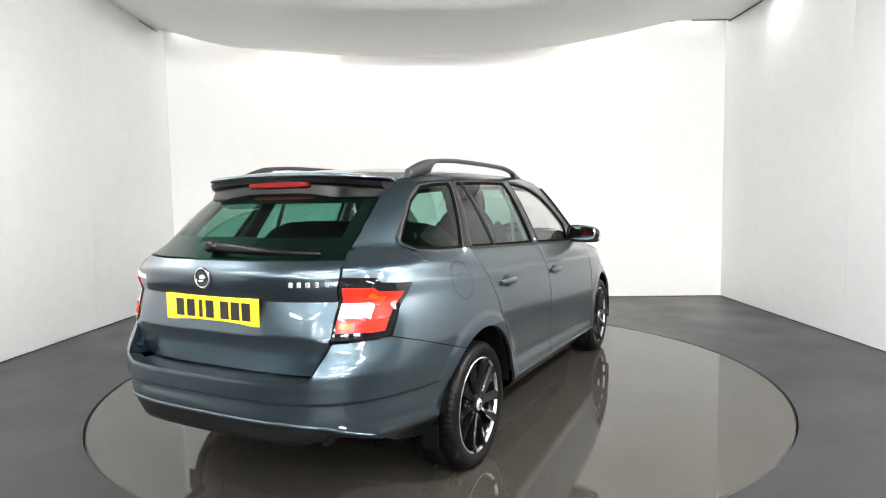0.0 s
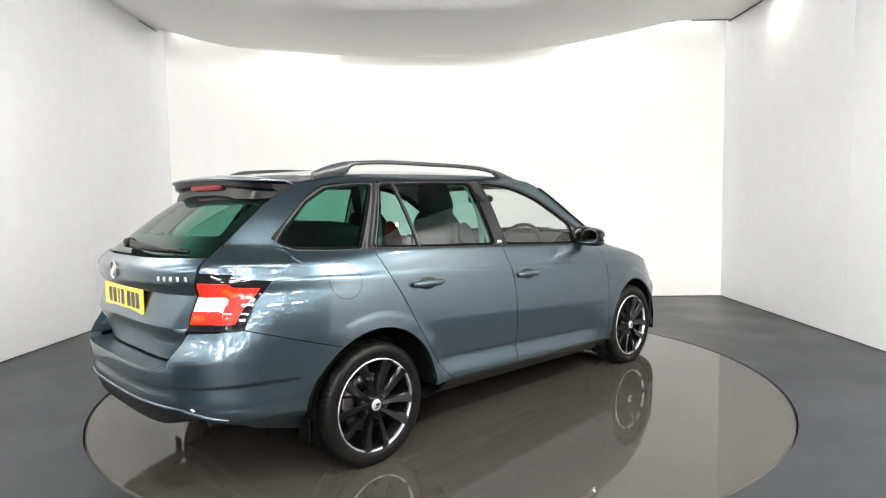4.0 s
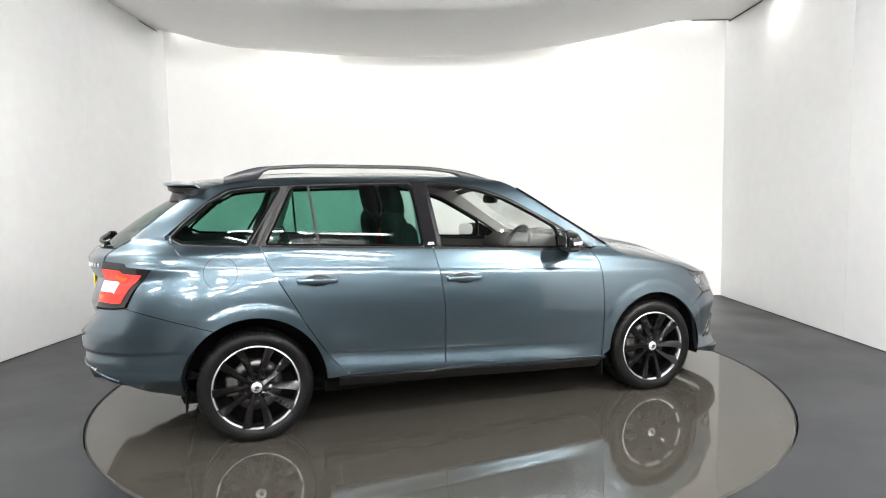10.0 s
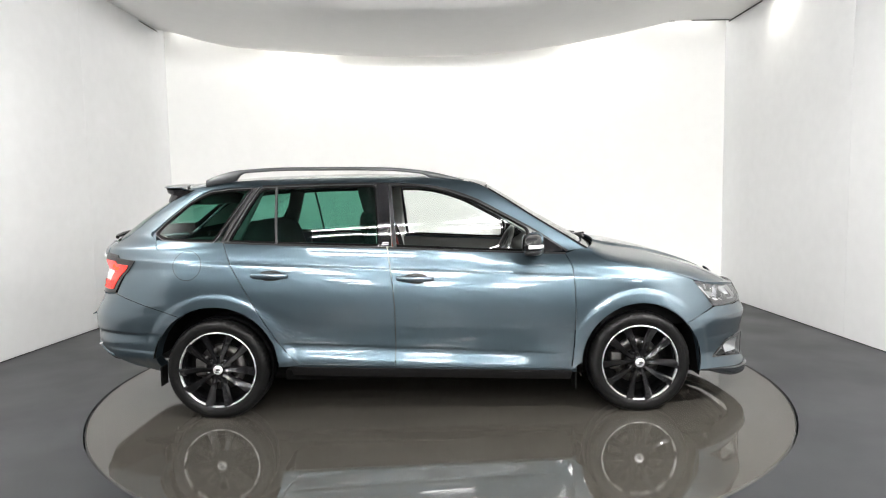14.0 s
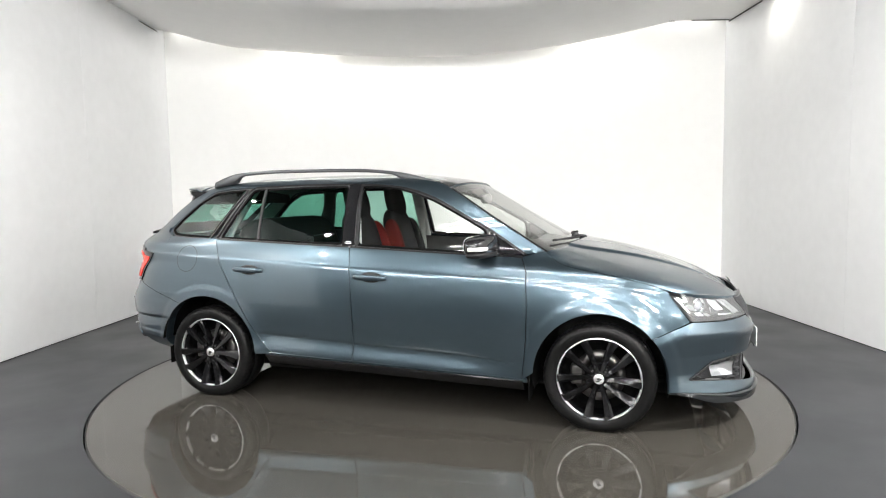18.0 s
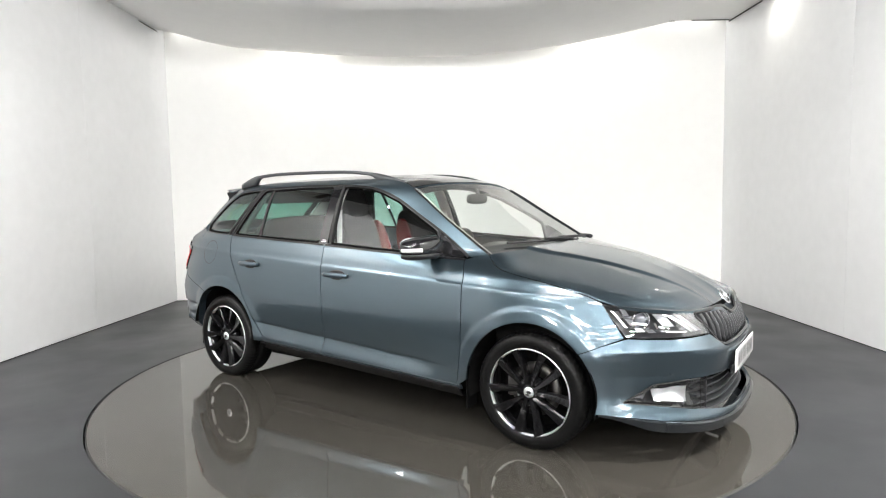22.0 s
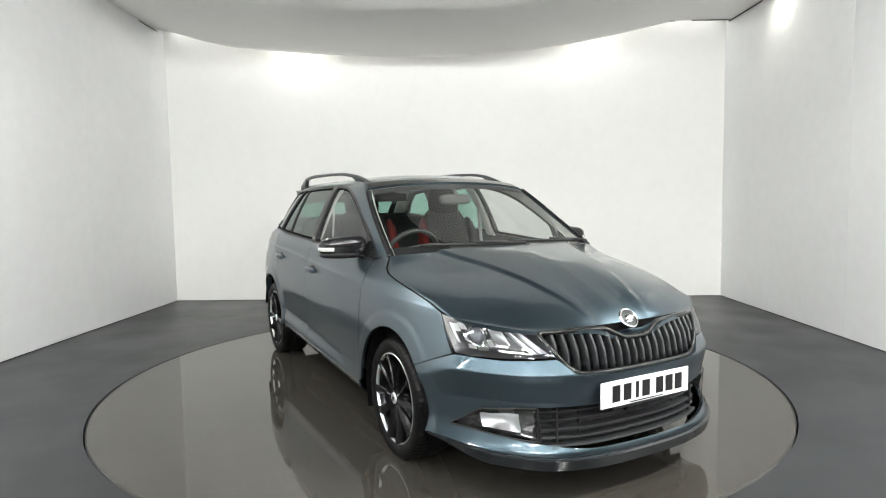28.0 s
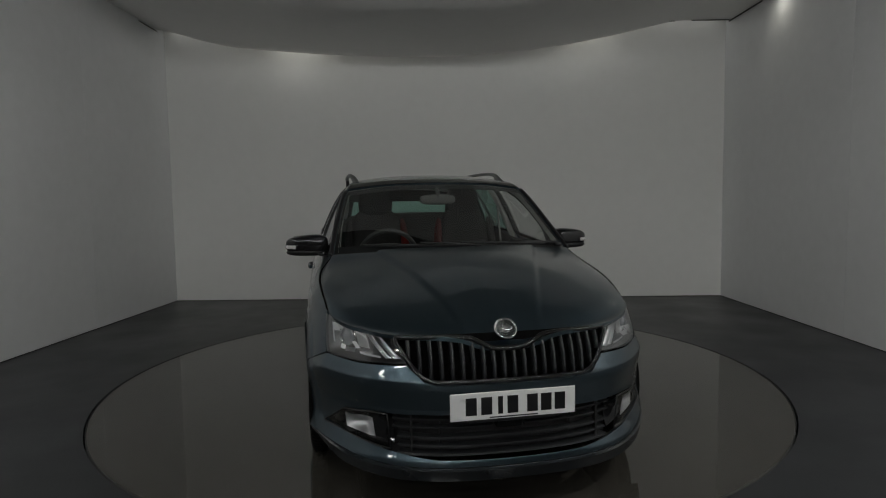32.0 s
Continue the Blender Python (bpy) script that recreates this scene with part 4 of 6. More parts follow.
def slat(z, thick, out, q0, q1, parent, name="slat", m=None, depth=0.045, tilt=0.0):
    bm = bmesh.new()
    n = 28
    rows = []
    for i in range(n + 1):
        q = q0 + (q1 - q0) * i / n
        row = []
        for o, dz in ((out, thick * 0.35), (out, -thick * 0.35), (out - 0.005, -thick * 0.5), (out - depth, -thick * 0.5 + tilt), (out - depth, thick * 0.5 + tilt), (out - 0.005, thick * 0.5)):
            zz = z(abs(q)) if callable(z) else z
            p = nose3(abs(q), zz + dz, o)
            row.append(bm.verts.new((p[0], math.copysign(p[1], q), p[2])))
        rows.append(row)
    for a, b in zip(rows, rows[1:]):
        for k in range(6):
            bm.faces.new((a[k], a[(k + 1) % 6], b[(k + 1) % 6], b[k]))
    bm.faces.new(rows[0])
    bm.faces.new(rows[-1])
    bmesh.ops.recalc_face_normals(bm, faces=bm.faces[:])
    return part(name, bm, m or BLACK, parent)


GREY_SLAT = mat("dark_grey_slat", (0.026, 0.027, 0.029), 0.32, spec=0.4, var=0.06)
QC = q_nose(0.07, 0.33)
for zc in (0.372, 0.335):
    slat(zc, 0.010, -0.034, QC, Q_FOG, intake, m=GREY_SLAT)
    slat(zc, 0.010, -0.034, -Q_FOG, -QC, intake, m=GREY_SLAT)
slat(lambda q: 0.292 + 0.012 * q, 0.013, -0.032, -Q_FOG + 0.02, Q_FOG - 0.02, intake, m=GREY_SLAT)
slat(lambda q: 0.256 + 0.02 * q, 0.011, -0.034, -Q_FOG + 0.02, Q_FOG - 0.02, intake, m=GREY_SLAT)
slat(lambda q: 0.226 + 0.02 * q, 0.010, -0.026, -Q_FOG + 0.02, Q_FOG - 0.02, intake, m=GREY_SLAT)
part("radar_box", box_bm((1.985, -0.055, 0.325), (2.035, 0.055, 0.392), 0.006), GLOSS_BLACK, intake, "gloss black sensor box")
for yy in (-0.40, -0.28, 0.28, 0.40):
    part("strut", box_bm((1.955, yy - 0.004, 0.225), (1.985, yy + 0.004, 0.40), 0.001), BLACK, intake)


# fog lamps
def fog(side):
    root = new("fog_light")
    root.parent = car
    tagged(root, "fog lamp in a black pointed bezel")
    top = lambda u: np.array((lambda p: p)(line((q_nose(0.497, 0.400), 0.400), (q_nose(0.56, 0.400), 0.400), (q_nose(0.66, 0.384), 0.384), (qn_x(1.735, 0.330), 0.330), (qn_x(1.695, 0.304), 0.304))(u)))
    bot = line((q_nose(0.485, 0.256), 0.256), (q_nose(0.60, 0.274), 0.274), (qn_x(1.76, 0.293), 0.293), (qn_x(1.695, 0.299), 0.299))

    def place(p, out):
        c = nose3(p[0], p[1], out)
        return (c[0], c[1] * side, c[2])
    f = ruled(bot, top)
    bm = bmesh.new()
    add_patch(bm, lambda u, v: place(f(u, v), -0.040 - 0.02 * math.sin(math.pi * v)), 24, 6)
    bmesh.ops.recalc_face_normals(bm, faces=bm.faces[:])
    part("bezel", bm, GLOSS_BLACK, root, "black fog lamp bezel")
    # thin rim
    bm = bmesh.new()
    loop = [f(i / 30, 0) for i in range(31)] + [f(1 - i / 30, 1) for i in range(31)]
    pts = [Vector(place(p, 0.002)) for p in loop]
    sweep(bm, [*pts, pts[0], pts[1]], lambda s: oval(0.003, 0.003, 6), closed_ends=False)
    part("rim", bm, BLACK, root, "dark satin rim")
    # lamp: a reflector bowl and lens
    bm = bmesh.new()
    g = lambda u, v: f(0.20 + 0.44 * u, 0.20 + 0.60 * v)
    add_patch(bm, lambda u, v: place(g(u, v), -0.008 - 0.035 * (1 - (2 * u - 1) ** 2) * (1 - (2 * v - 1) ** 2) + 0.006 * math.cos(9 * u) * v), 18, 10)
    bmesh.ops.recalc_face_normals(bm, faces=bm.faces[:])
    part("reflector", bm, REFLECTOR, root, "bright fog lamp reflector")
    bm = bmesh.new()
    add_patch(bm, lambda u, v: place(f(0.03 + 0.9 * u, 0.06 + 0.88 * v), -0.002), 20, 6)
    bmesh.ops.recalc_face_normals(bm, faces=bm.faces[:])
    part("lens", bm, GLASS_LENS, root, "clear fog lamp lens")


fog(1), fog(-1)

# grille
GR_TOP = curve_of((0.0, 0.652), (0.06, 0.655), (0.11, 0.676), (0.16, 0.697), (0.25, 0.702), (0.46, 0.700))
GR_BOT = curve_of((0.0, 0.532), (0.30, 0.534), (0.35, 0.548), (0.46, 0.690))
grille = new("grille")
grille.parent = car
tagged(grille, "black radiator grille with upright slats and a satin frame")


def front_x(y, z):
    return float(nose3(q_nose(abs(y), z), z)[0])


bm = bmesh.new()
add_patch(bm, lambda u, v: (lambda y: (front_x(y, 0.6) - 0.075, y, 0.525 + 0.185 * v))(-0.44 + 0.88 * u), 24, 4)
bmesh.ops.recalc_face_normals(bm, faces=bm.faces[:])
part("grille_bed", bm, LINER, grille, "dark bed behind the slats")
n_sl = 20
for i in range(n_sl):
    y = -0.405 + 0.81 * i / (n_sl - 1)
    a = abs(y)
    z0, z1 = GR_BOT(a) + 0.006, GR_TOP(a) - 0.006
    if z1 - z0 < 0.02:
        continue
    bm = bmesh.new()
    pts = [(front_x(y, z0 + (z1 - z0) * k / 6) - 0.022 - 0.006 * abs(k - 3) / 3, y, z0 + (z1 - z0) * k / 6) for k in range(7)]
    sweep(bm, pts, lambda s: oval(0.0075, 0.022, 10, 2.4), up=(1, 0, 0))
    part("slat", bm, GREY_SLAT, grille)
bm = bmesh.new()
loop = [(y, GR_TOP(abs(y))) for y in np.linspace(-0.452, 0.452, 60)]
loop += [(y, GR_BOT(abs(y))) for y in np.linspace(0.452, -0.452, 60)]
pts = [(front_x(y, z) - 0.004, y, z) for y, z in loop]
sweep(bm, [*pts, pts[0], pts[1]], lambda s: oval(0.011, 0.009, 8), closed_ends=False, up=(1, 0, 0.2))
part("frame", bm, GLOSS_BLACK, grille, "gloss black grille frame")


EMBLEM_FIELD = mat("emblem_field", (0.05, 0.055, 0.055), 0.25, metal=0.8, var=0.05)


# emblems: plain discs
def emblem(m, r, parent):
    root = new("emblem")
    root.parent, root.matrix_local = parent, m
    tagged(root, "round chrome emblem")
    bm = bmesh.new()
    lathe(bm, [(r * 0.80, 0.002), (r * 0.84, 0.006), (r * 0.95, 0.006), (r, 0.0)], n=40, axis="z")
    part("ring", bm, CHROME, root)
    bm = bmesh.new()
    lathe(bm, [(0.0005, 0.0035), (r * 0.4, 0.0035), (r * 0.82, 0.002)], n=40, axis="z")
    part("field", bm, EMBLEM_FIELD, root, "dark grey metal field")
    bm = bmesh.new()
    blob(bm, (0.1 * r, 0.05 * r, 0.004), (r * 0.5, r * 0.30, 0.003), p=2.0, nu=16, nv=6)
    blob(bm, (-0.12 * r, -0.30 * r, 0.004), (r * 0.42, r * 0.14, 0.003), p=2.0, nu=16, nv=6)
    part("relief", bm, CHROME, root, "plain chrome relief")
    return root


emblem(Matrix.Translation((1.981, 0, 0.724)) @ pose(0, 0, 0, 0, 52, 0) @ pose(0, 0, 0, 0, 0, 90), 0.049, bonnet)


LAMP_HOUSING = mat("lamp_housing", (0.15, 0.15, 0.155), 0.28, metal=0.8, var=0.1)
PROJECTOR = mat("projector_glass", (0.25, 0.26, 0.28), 0.03, coat=1, var=0)


# headlights
def headlight(side):
    root = new("headlight")
    root.parent = car
    tagged(root, "clear headlight with chrome reflectors in a dark housing")
    top = line((q_nose(0.462, 0.703), 0.703), (q_nose(0.60, 0.718), 0.718), (qn_x(1.72, 0.738), 0.738), (qn_x(1.62, 0.749), 0.749), (qn_x(1.577, 0.752), 0.752))
    bot = line((q_nose(0.415, 0.604), 0.604), (q_nose(0.60, 0.598), 0.598), (qn_x(1.75, 0.600), 0.600), (qn_x(1.700, 0.604), 0.604))
    f = ruled(bot, top)

    def place(p, out):
        c = nose3(p[0], p[1], out)
        return (c[0], c[1] * side, c[2])

    def piece(name, fn, m, nu, nv, label=""):
        bm = bmesh.new()
        add_patch(bm, fn, nu, nv)
        bmesh.ops.recalc_face_normals(bm, faces=bm.faces[:])
        return part(name, bm, m, root, label)
    piece("housing", lambda u, v: place(f(u, v), -0.055 * min(1, 8 * min(u, 1 - u, v, 1 - v)) - 0.012), LAMP_HOUSING, 40, 14, "dark grey lamp housing")
    piece("lens", lambda u, v: place(f(u, v), 0.003), GLASS_LENS, 30, 10, "clear lamp lens")
    # two slanted bright blades beside the grille, then the main beam bowl
    for k, w in ((0, 0.092), (1, 0.075)):
        piece("reflector", lambda u, v: place(f(0.035 + 0.105 * k + w * u + 0.135 * v, 0.12 + 0.74 * v), -0.020 - 0.012 * math.sin(math.pi * u)), REFLECTOR, 6, 8, "bright slanted blade")
    piece("reflector", lambda u, v: place(f(0.37 + 0.15 * u, 0.40 + 0.46 * v), -0.022 - 0.030 * (1 - (2 * u - 1) ** 2) * (1 - (2 * v - 1) ** 2)), REFLECTOR, 12, 10, "main beam bowl")
    c = Vector(place(f(0.70, 0.55), -0.036))
    d = Vector((0.75, 0.66 * side, 0)).normalized()
    rot = d.to_track_quat("Z", "Y").to_matrix().to_4x4()
    bm = bmesh.new()
    lathe(bm, [(0.0345, -0.012), (0.036, 0.006), (0.042, 0.008), (0.044, -0.002)], n=28, axis="z")
    bm.transform(Matrix.Translation(c) @ rot)
    part("projector_ring", bm, CHROME, root, "chrome projector ring")
    bm = bmesh.new()
    lathe(bm, [(0.0005, 0.016), (0.014, 0.0145), (0.026, 0.008), (0.034, -0.008)], n=28, axis="z")
    bm.transform(Matrix.Translation(c) @ rot)
    part("projector", bm, PROJECTOR, root, "glass projector")
    # facets round the projector, each tipped its own way
    rnd = random.Random(5)
    for u0, v0, w, h in ((0.56, 0.66, 0.05, 0.20), (0.56, 0.28, 0.04, 0.22), (0.79, 0.66, 0.06, 0.22), (0.80, 0.36, 0.06, 0.20), (0.87, 0.58, 0.05, 0.22), (0.64, 0.16, 0.10, 0.09), (0.76, 0.18, 0.08, 0.10)):
        a, b = rnd.uniform(-0.02, 0.02), rnd.uniform(-0.02, 0.02)
        piece("facet", lambda u, v: place(f(u0 + w * u, v0 + h * v), -0.030 + a * (u - 0.5) + b * (v - 0.5)), REFLECTOR, 3, 3)
    piece("reflector", lambda u, v: place(f(0.27 + 0.26 * u, 0.13 + 0.07 * v + 0.05 * u), -0.020), REFLECTOR, 8, 2, "thin bright lower strip")
    piece("reflector", lambda u, v: place(f(0.905 + 0.03 * u + 0.02 * v, 0.30 + 0.50 * v), -0.022), REFLECTOR, 2, 6, "bright outer bracket")


headlight(1), headlight(-1)
# dark corner between grille and lamp, panel behind the nose
bm = bmesh.new()
add_patch(bm, lambda u, v: nose3(abs(-0.93 + 1.86 * u), 0.50 + 0.23 * v, -0.10) * np.array([1, 1 if u >= 0.5 else -1, 1]), 40, 6)
bmesh.ops.recalc_face_normals(bm, faces=bm.faces[:])
part("nose_panel", bm, LINER, car, "dark panel behind the lamps")


# number plates: unreadable bars
def plate(m, ink_on, name):
    root = new(name)
    root.parent, root.matrix_local = car, m
    tagged(root, "rectangular number plate with dark bars")
    part("plate_board", box_bm((-0.26, -0.0555, 0.0), (0.26, 0.0555, 0.006), 0.003), ink_on, root)
    for k, x in enumerate((-0.175, -0.112, -0.055, -0.004, 0.078, 0.136, 0.194)):
        w = 0.010 if k == 2 else 0.0225
        part("bar", box_bm((x - w, -0.0355, 0.0061), (x + w, 0.0355, 0.0066)), INK, root)
    part("plate_strip", box_bm((-0.19, -0.0675, -0.001), (0.19, -0.0565, 0.004), 0.001), INK, root, "black strip under the plate")
    part("small_bar", box_bm((-0.10, -0.050, 0.0061), (0.10, -0.045, 0.0064)), INK, root)
    return root


plate(Matrix(((0, 0, 1, 2.085), (1, 0, 0, 0), (0, 1, 0, 0.441), (0, 0, 0, 1))), PLATE_WHITE, "number_plate")

# parking sensors
for y in (-0.61, -0.33, 0.33, 0.61):
    p = nose3(q_nose(abs(y), 0.44), 0.44, -0.007)
    bm = bmesh.new()
    lathe(bm, [(0.0005, 0.0035), (0.014, 0.003), (0.0155, 0.0)], n=20, axis="x")
    for v in bm.verts:
        v.co = Vector((v.co.x, v.co.y, v.co.z))
    bm.transform(Matrix.Translation((p[0] - 0.002, math.copysign(p[1], y), 0.44)) @ pose(0, 0, 0, 0, 0, math.copysign(18 if abs(y) < 0.5 else 45, y)))
    part("parking_sensor", bm, PAINT, front_bumper_ob)

# ---- tail ----
T_TOP = line((0.0, 0.580), (q_tail(0.44, 0.58), 0.582), (q_tail(0.505, 0.600), 0.600), (q_tail(0.545, 0.722), 0.722), (q_tail(0.66, 0.728), 0.728), (qt_x(-1.845, 0.734), 0.734), (qt_x(-1.72, 0.697), 0.697), (qt_x(-1.60, 0.659), 0.659),
             (qt_x(-1.462, 0.614), 0.614))
T_BOT = line((0.0, 0.420), (q_tail(0.40, 0.420), 0.420), (q_tail(0.55, 0.408), 0.408), (q_tail(0.70, 0.335), 0.335), (qt_x(-1.75, 0.287), 0.287), (qt_x(-1.62, 0.252), 0.252), (qt_x(-1.565, 0.246), 0.246))
ARCH_RX = lambda z: HUB_R - math.sqrt(max(0.0, ARCH_R ** 2 - (z - HUB_Z) ** 2))


def tail_relief(q, z):
    k = 1 - smooth(0.62, 0.86, q)
    o = k * (-0.012 * smooth(0.508, 0.500, z) + 0.008 * smooth(0.499, 0.43, z))
    o -= 0.42 * max(0.0, 0.358 - z) * smooth(0.52, 0.66, q)         # the sides turn under
    return tail3(q, z, o)


bm = bmesh.new()
R_ARCH = lambda s: np.array((lambda z: (qt_x(ARCH_RX(z) - 0.002, z), z))(0.246 + 0.368 * s))
fr = coons(T_BOT, T_TOP, line(T_BOT(0), T_TOP(0)), R_ARCH)
add_patch(bm, lambda u, v: tail_relief(*fr(u, v)), 90, 60)
for v in bmesh.ops.duplicate(bm, geom=bm.verts[:] + bm.edges[:] + bm.faces[:])["geom"]:
    if isinstance(v, bmesh.types.BMVert):
        v.co.y = -v.co.y
rear_bumper = part("rear_bumper", finish(bm, lambda c: (-1, c.y, 0), 0.05, weld=0.0015), PAINT, car)


def bumper_gap_shade(bm):
    """A dark strip over the seam of rear bumper and side panel, shade as colour."""
    mid = line((-1.845, 0.7355), (-1.72, 0.6985), (-1.60, 0.6605), (-1.434, 0.6095))
    add_patch(bm, lambda u, v: side3(mid(u) + np.array([0.0, 0.0040 * v - 0.0020]), -0.0008), 60, 1)


both("bumper_joint_shade", bumper_gap_shade, LINER, rear_bumper, "thin dark strip for the shade in the bumper joint", fold=False)
# rounded lower edge of the bumper, a bead added to catch a highlight line
bm = bmesh.new()
edge = [tail_relief(T_BOT(k / 40)[0], T_BOT(k / 40)[1] + 0.004) for k in range(27)]
edge = [(p[0] - 0.001, -p[1], p[2]) for p in edge[::-1]] + [(p[0] - 0.001, p[1], p[2]) for p in edge[1:]]
sweep(bm, edge, lambda s: oval(0.006, 0.007, 10))
part("lower_edge", bm, PAINT, rear_bumper, "rounded body-coloured lower edge, scuffed, added to catch a highlight line")
# loading ledge on the bumper
bm = bmesh.new()
add_patch(bm, lambda u, v: (lambda y: (float(tail3(q_tail(abs(y), 0.581), 0.581)[0]) * (1 - v) + (float(tail3(q_tail(abs(y), 0.62), 0.62)[0]) + 0.15) * v, y, 0.576 + 0.006 * v))(-0.462 + 0.924 * u), 20, 3)
bmesh.ops.recalc_face_normals(bm, faces=bm.faces[:])
part("loading_ledge", bm, PAINT, rear_bumper, "body-coloured loading ledge")


def flank(bm):
    """Painted cheek beside the foot of the tailgate."""
    top = line((0.507, 0.590), (0.511, 0.610), (0.548, 0.722), (0.552, 0.735))

    def fn(u, v):
        y, z = top(u)
        c = tail3(q_tail(y, z), z)
        return (c[0] + 0.004 + 0.14 * v, y - 0.004 + 0.004 * v, z)
    add_patch(bm, fn, 12, 3)


both("bumper_cheek", flank, PAINT, rear_bumper, fold=False)
# diffuser
bm = bmesh.new()


def diff(u, v):
    y = -0.69 + 1.38 * u
    q = q_tail(abs(y), 0.40)
    z_up = 0.420 - 0.080 * smooth(0.52, 0.70, abs(y))
    prof = [(-0.010, 0.004), (-0.014, -0.045), (-0.032, -0.092), (-0.14, -0.112), (-0.45, -0.118)]
    s = v * 4
    i = min(int(s), 3)
    o, dz = [prof[i][k] + (prof[i + 1][k] - prof[i][k]) * (s - i) for k in (0, 1)]
    c = tail3(q, 0.40, 0.0)
    k = 1 - 0.92 * smooth(0.42, 0.68, abs(y))
    return (c[0] - o, y, z_up + dz * k + 0.004)


add_patch(bm, diff, 30, 8)
part("diffuser", finish(bm, lambda c: (-1, 0, -0.5), 0.004), TRIM, rear_bumper, "black diffuser under the rear bumper")
# pale blob on the bumper's edge: a scuff and its highlight, as white colour
for yy in (-0.60,):
    p = tail3(q_tail(0.60, 0.43), 0.43, 0.002)
    part("scuff_glint", blob_bm((p[0], math.copysign(p[1], yy), 0.415), (0.005, 0.018, 0.005)), WHITE_LENS, rear_bumper, "small pale scuff with its glint put into the colour")

# tailgate: an upper band, a plate field set back under it, and an undercut foot
GATE_LOW, GATE_MID, GATE_TOP = 0.7425, 0.8765, 0.884
GATE_UPPER = curve_of((0.884, 2.074), (0.93, 2.098), (0.975, 2.105), (1.03, 2.065))


def GATE_FOLD(z):
    """How far the gate stands off the tail's form: an undercut foot, a plate field that leans in, an overhanging band."""
    if z <= GATE_LOW:
        x = 2.036 + (2.084 - 2.036) * (z - 0.588) / (GATE_LOW - 0.588)
    elif z <= GATE_MID:
        x = 2.085 + (2.057 - 2.085) * (z - GATE_LOW) / (GATE_MID - GATE_LOW)
    else:
        x = GATE_UPPER(max(z, GATE_TOP)) if z >= GATE_TOP else 2.057 + (2.074 - 2.057) * (z - GATE_MID) / (GATE_TOP - GATE_MID)
    return x - TAIL(z)


def gate_pt(f, z):
    yy = TG_SIDE(z) * abs(f) - G * (abs(f) > 0.99)
    o = GATE_FOLD(z) * (1 - 0.8 * smooth(0.86, 0.99, abs(f)) * (z > 0.74))
    c = tail3(q_tail(yy, z), z, 0.0)
    return (c[0] - o, math.copysign(yy, f), z)


bm = bmesh.new()
levels = [*np.linspace(0.588, GATE_LOW, 17), *np.linspace(GATE_LOW + 0.003, GATE_MID, 15), *np.linspace(GATE_TOP, 1.030, 17)]
add_patch(bm, lambda u, v: gate_pt(2 * u - 1, levels[round(v * (len(levels) - 1))]), 60, len(levels) - 1)
finish(bm, lambda c: (-1, 0, 0), 0.018)
for e in bm.edges:
    if any(all(abs(v.co.z - z) < 0.0006 for v in e.verts) for z in (GATE_LOW, GATE_MID, GATE_TOP)):
        e.smooth = False
tailgate = part("tailgate", bm, PAINT, car)


GLASS_FLAT = curve_of((1.03, 0.02), (1.06, 0.032), (1.15, 0.06), (1.22, 0.082), (1.30, 0.112), (1.345, 0.122))   # the pane is flatter than the pillars


def rear_glass_pt(f, v, sink=0.0):
    z = 1.034 + (1.345 - 1.034) * v
    c = tail3((glass_q(z) - 0.002) * abs(f), z, -sink)
    return (c[0] + GLASS_FLAT(z) * (1 - abs(f) ** 2.4), math.copysign(c[1], f), z)


bm = bmesh.new()
add_patch(bm, lambda u, v: rear_glass_pt(2 * u - 1, v), 30, 18)
rear_window = part("rear_window", finish(bm, lambda c: (-1, 0, 0.5), 0.004), GLASS_TINT, tailgate, "dark green tinted rear window")
bm = bmesh.new()


def gborder(u, v):
    s = u * 4
    e, r = int(s) % 4, s - int(s)
    lo, hi, fl = 0.26 * v, 1 - 0.30 * v, 0.15 * v
    if e == 0:
        return rear_glass_pt((-1 + fl) + (2 - 2 * fl) * r, lo, 0.008)
    if e == 1:
        return rear_glass_pt(1 - fl, lo + (hi - lo) * r, 0.008)
    if e == 2:
        return rear_glass_pt((1 - fl) - (2 - 2 * fl) * r, hi, 0.008)
    return rear_glass_pt(-1 + fl, hi + (lo - hi) * r, 0.008)


add_patch(bm, gborder, 80, 2)
part("screen_border", bm, TRIM, rear_window, "black printed window border")

# spoiler over the rear window: a painted blade on a gloss black wedge
def across(bm, section, y1, n=36):
    """Carries a closed (x, z) section, a function of the share across, from side to side and caps it."""
    rows = []
    for i in range(n + 1):
        y = -y1 + 2 * y1 * i / n
        rows.append([bm.verts.new((x, y, z)) for x, z in section(abs(y) / y1)])
    k = len(rows[0])
    for a, b in zip(rows, rows[1:]):
        for q in range(k):
            f = bm.faces.new((a[q], a[(q + 1) % k], b[(q + 1) % k], b[q]))
            f.smooth = True
    bm.faces.new(rows[0])
    bm.faces.new(rows[-1])
    bmesh.ops.recalc_face_normals(bm, faces=bm.faces[:])
    for e in bm.edges:
        if len(e.link_faces) == 2 and e.calc_face_angle(0) > 0.6:
            e.smooth = False
    return bm


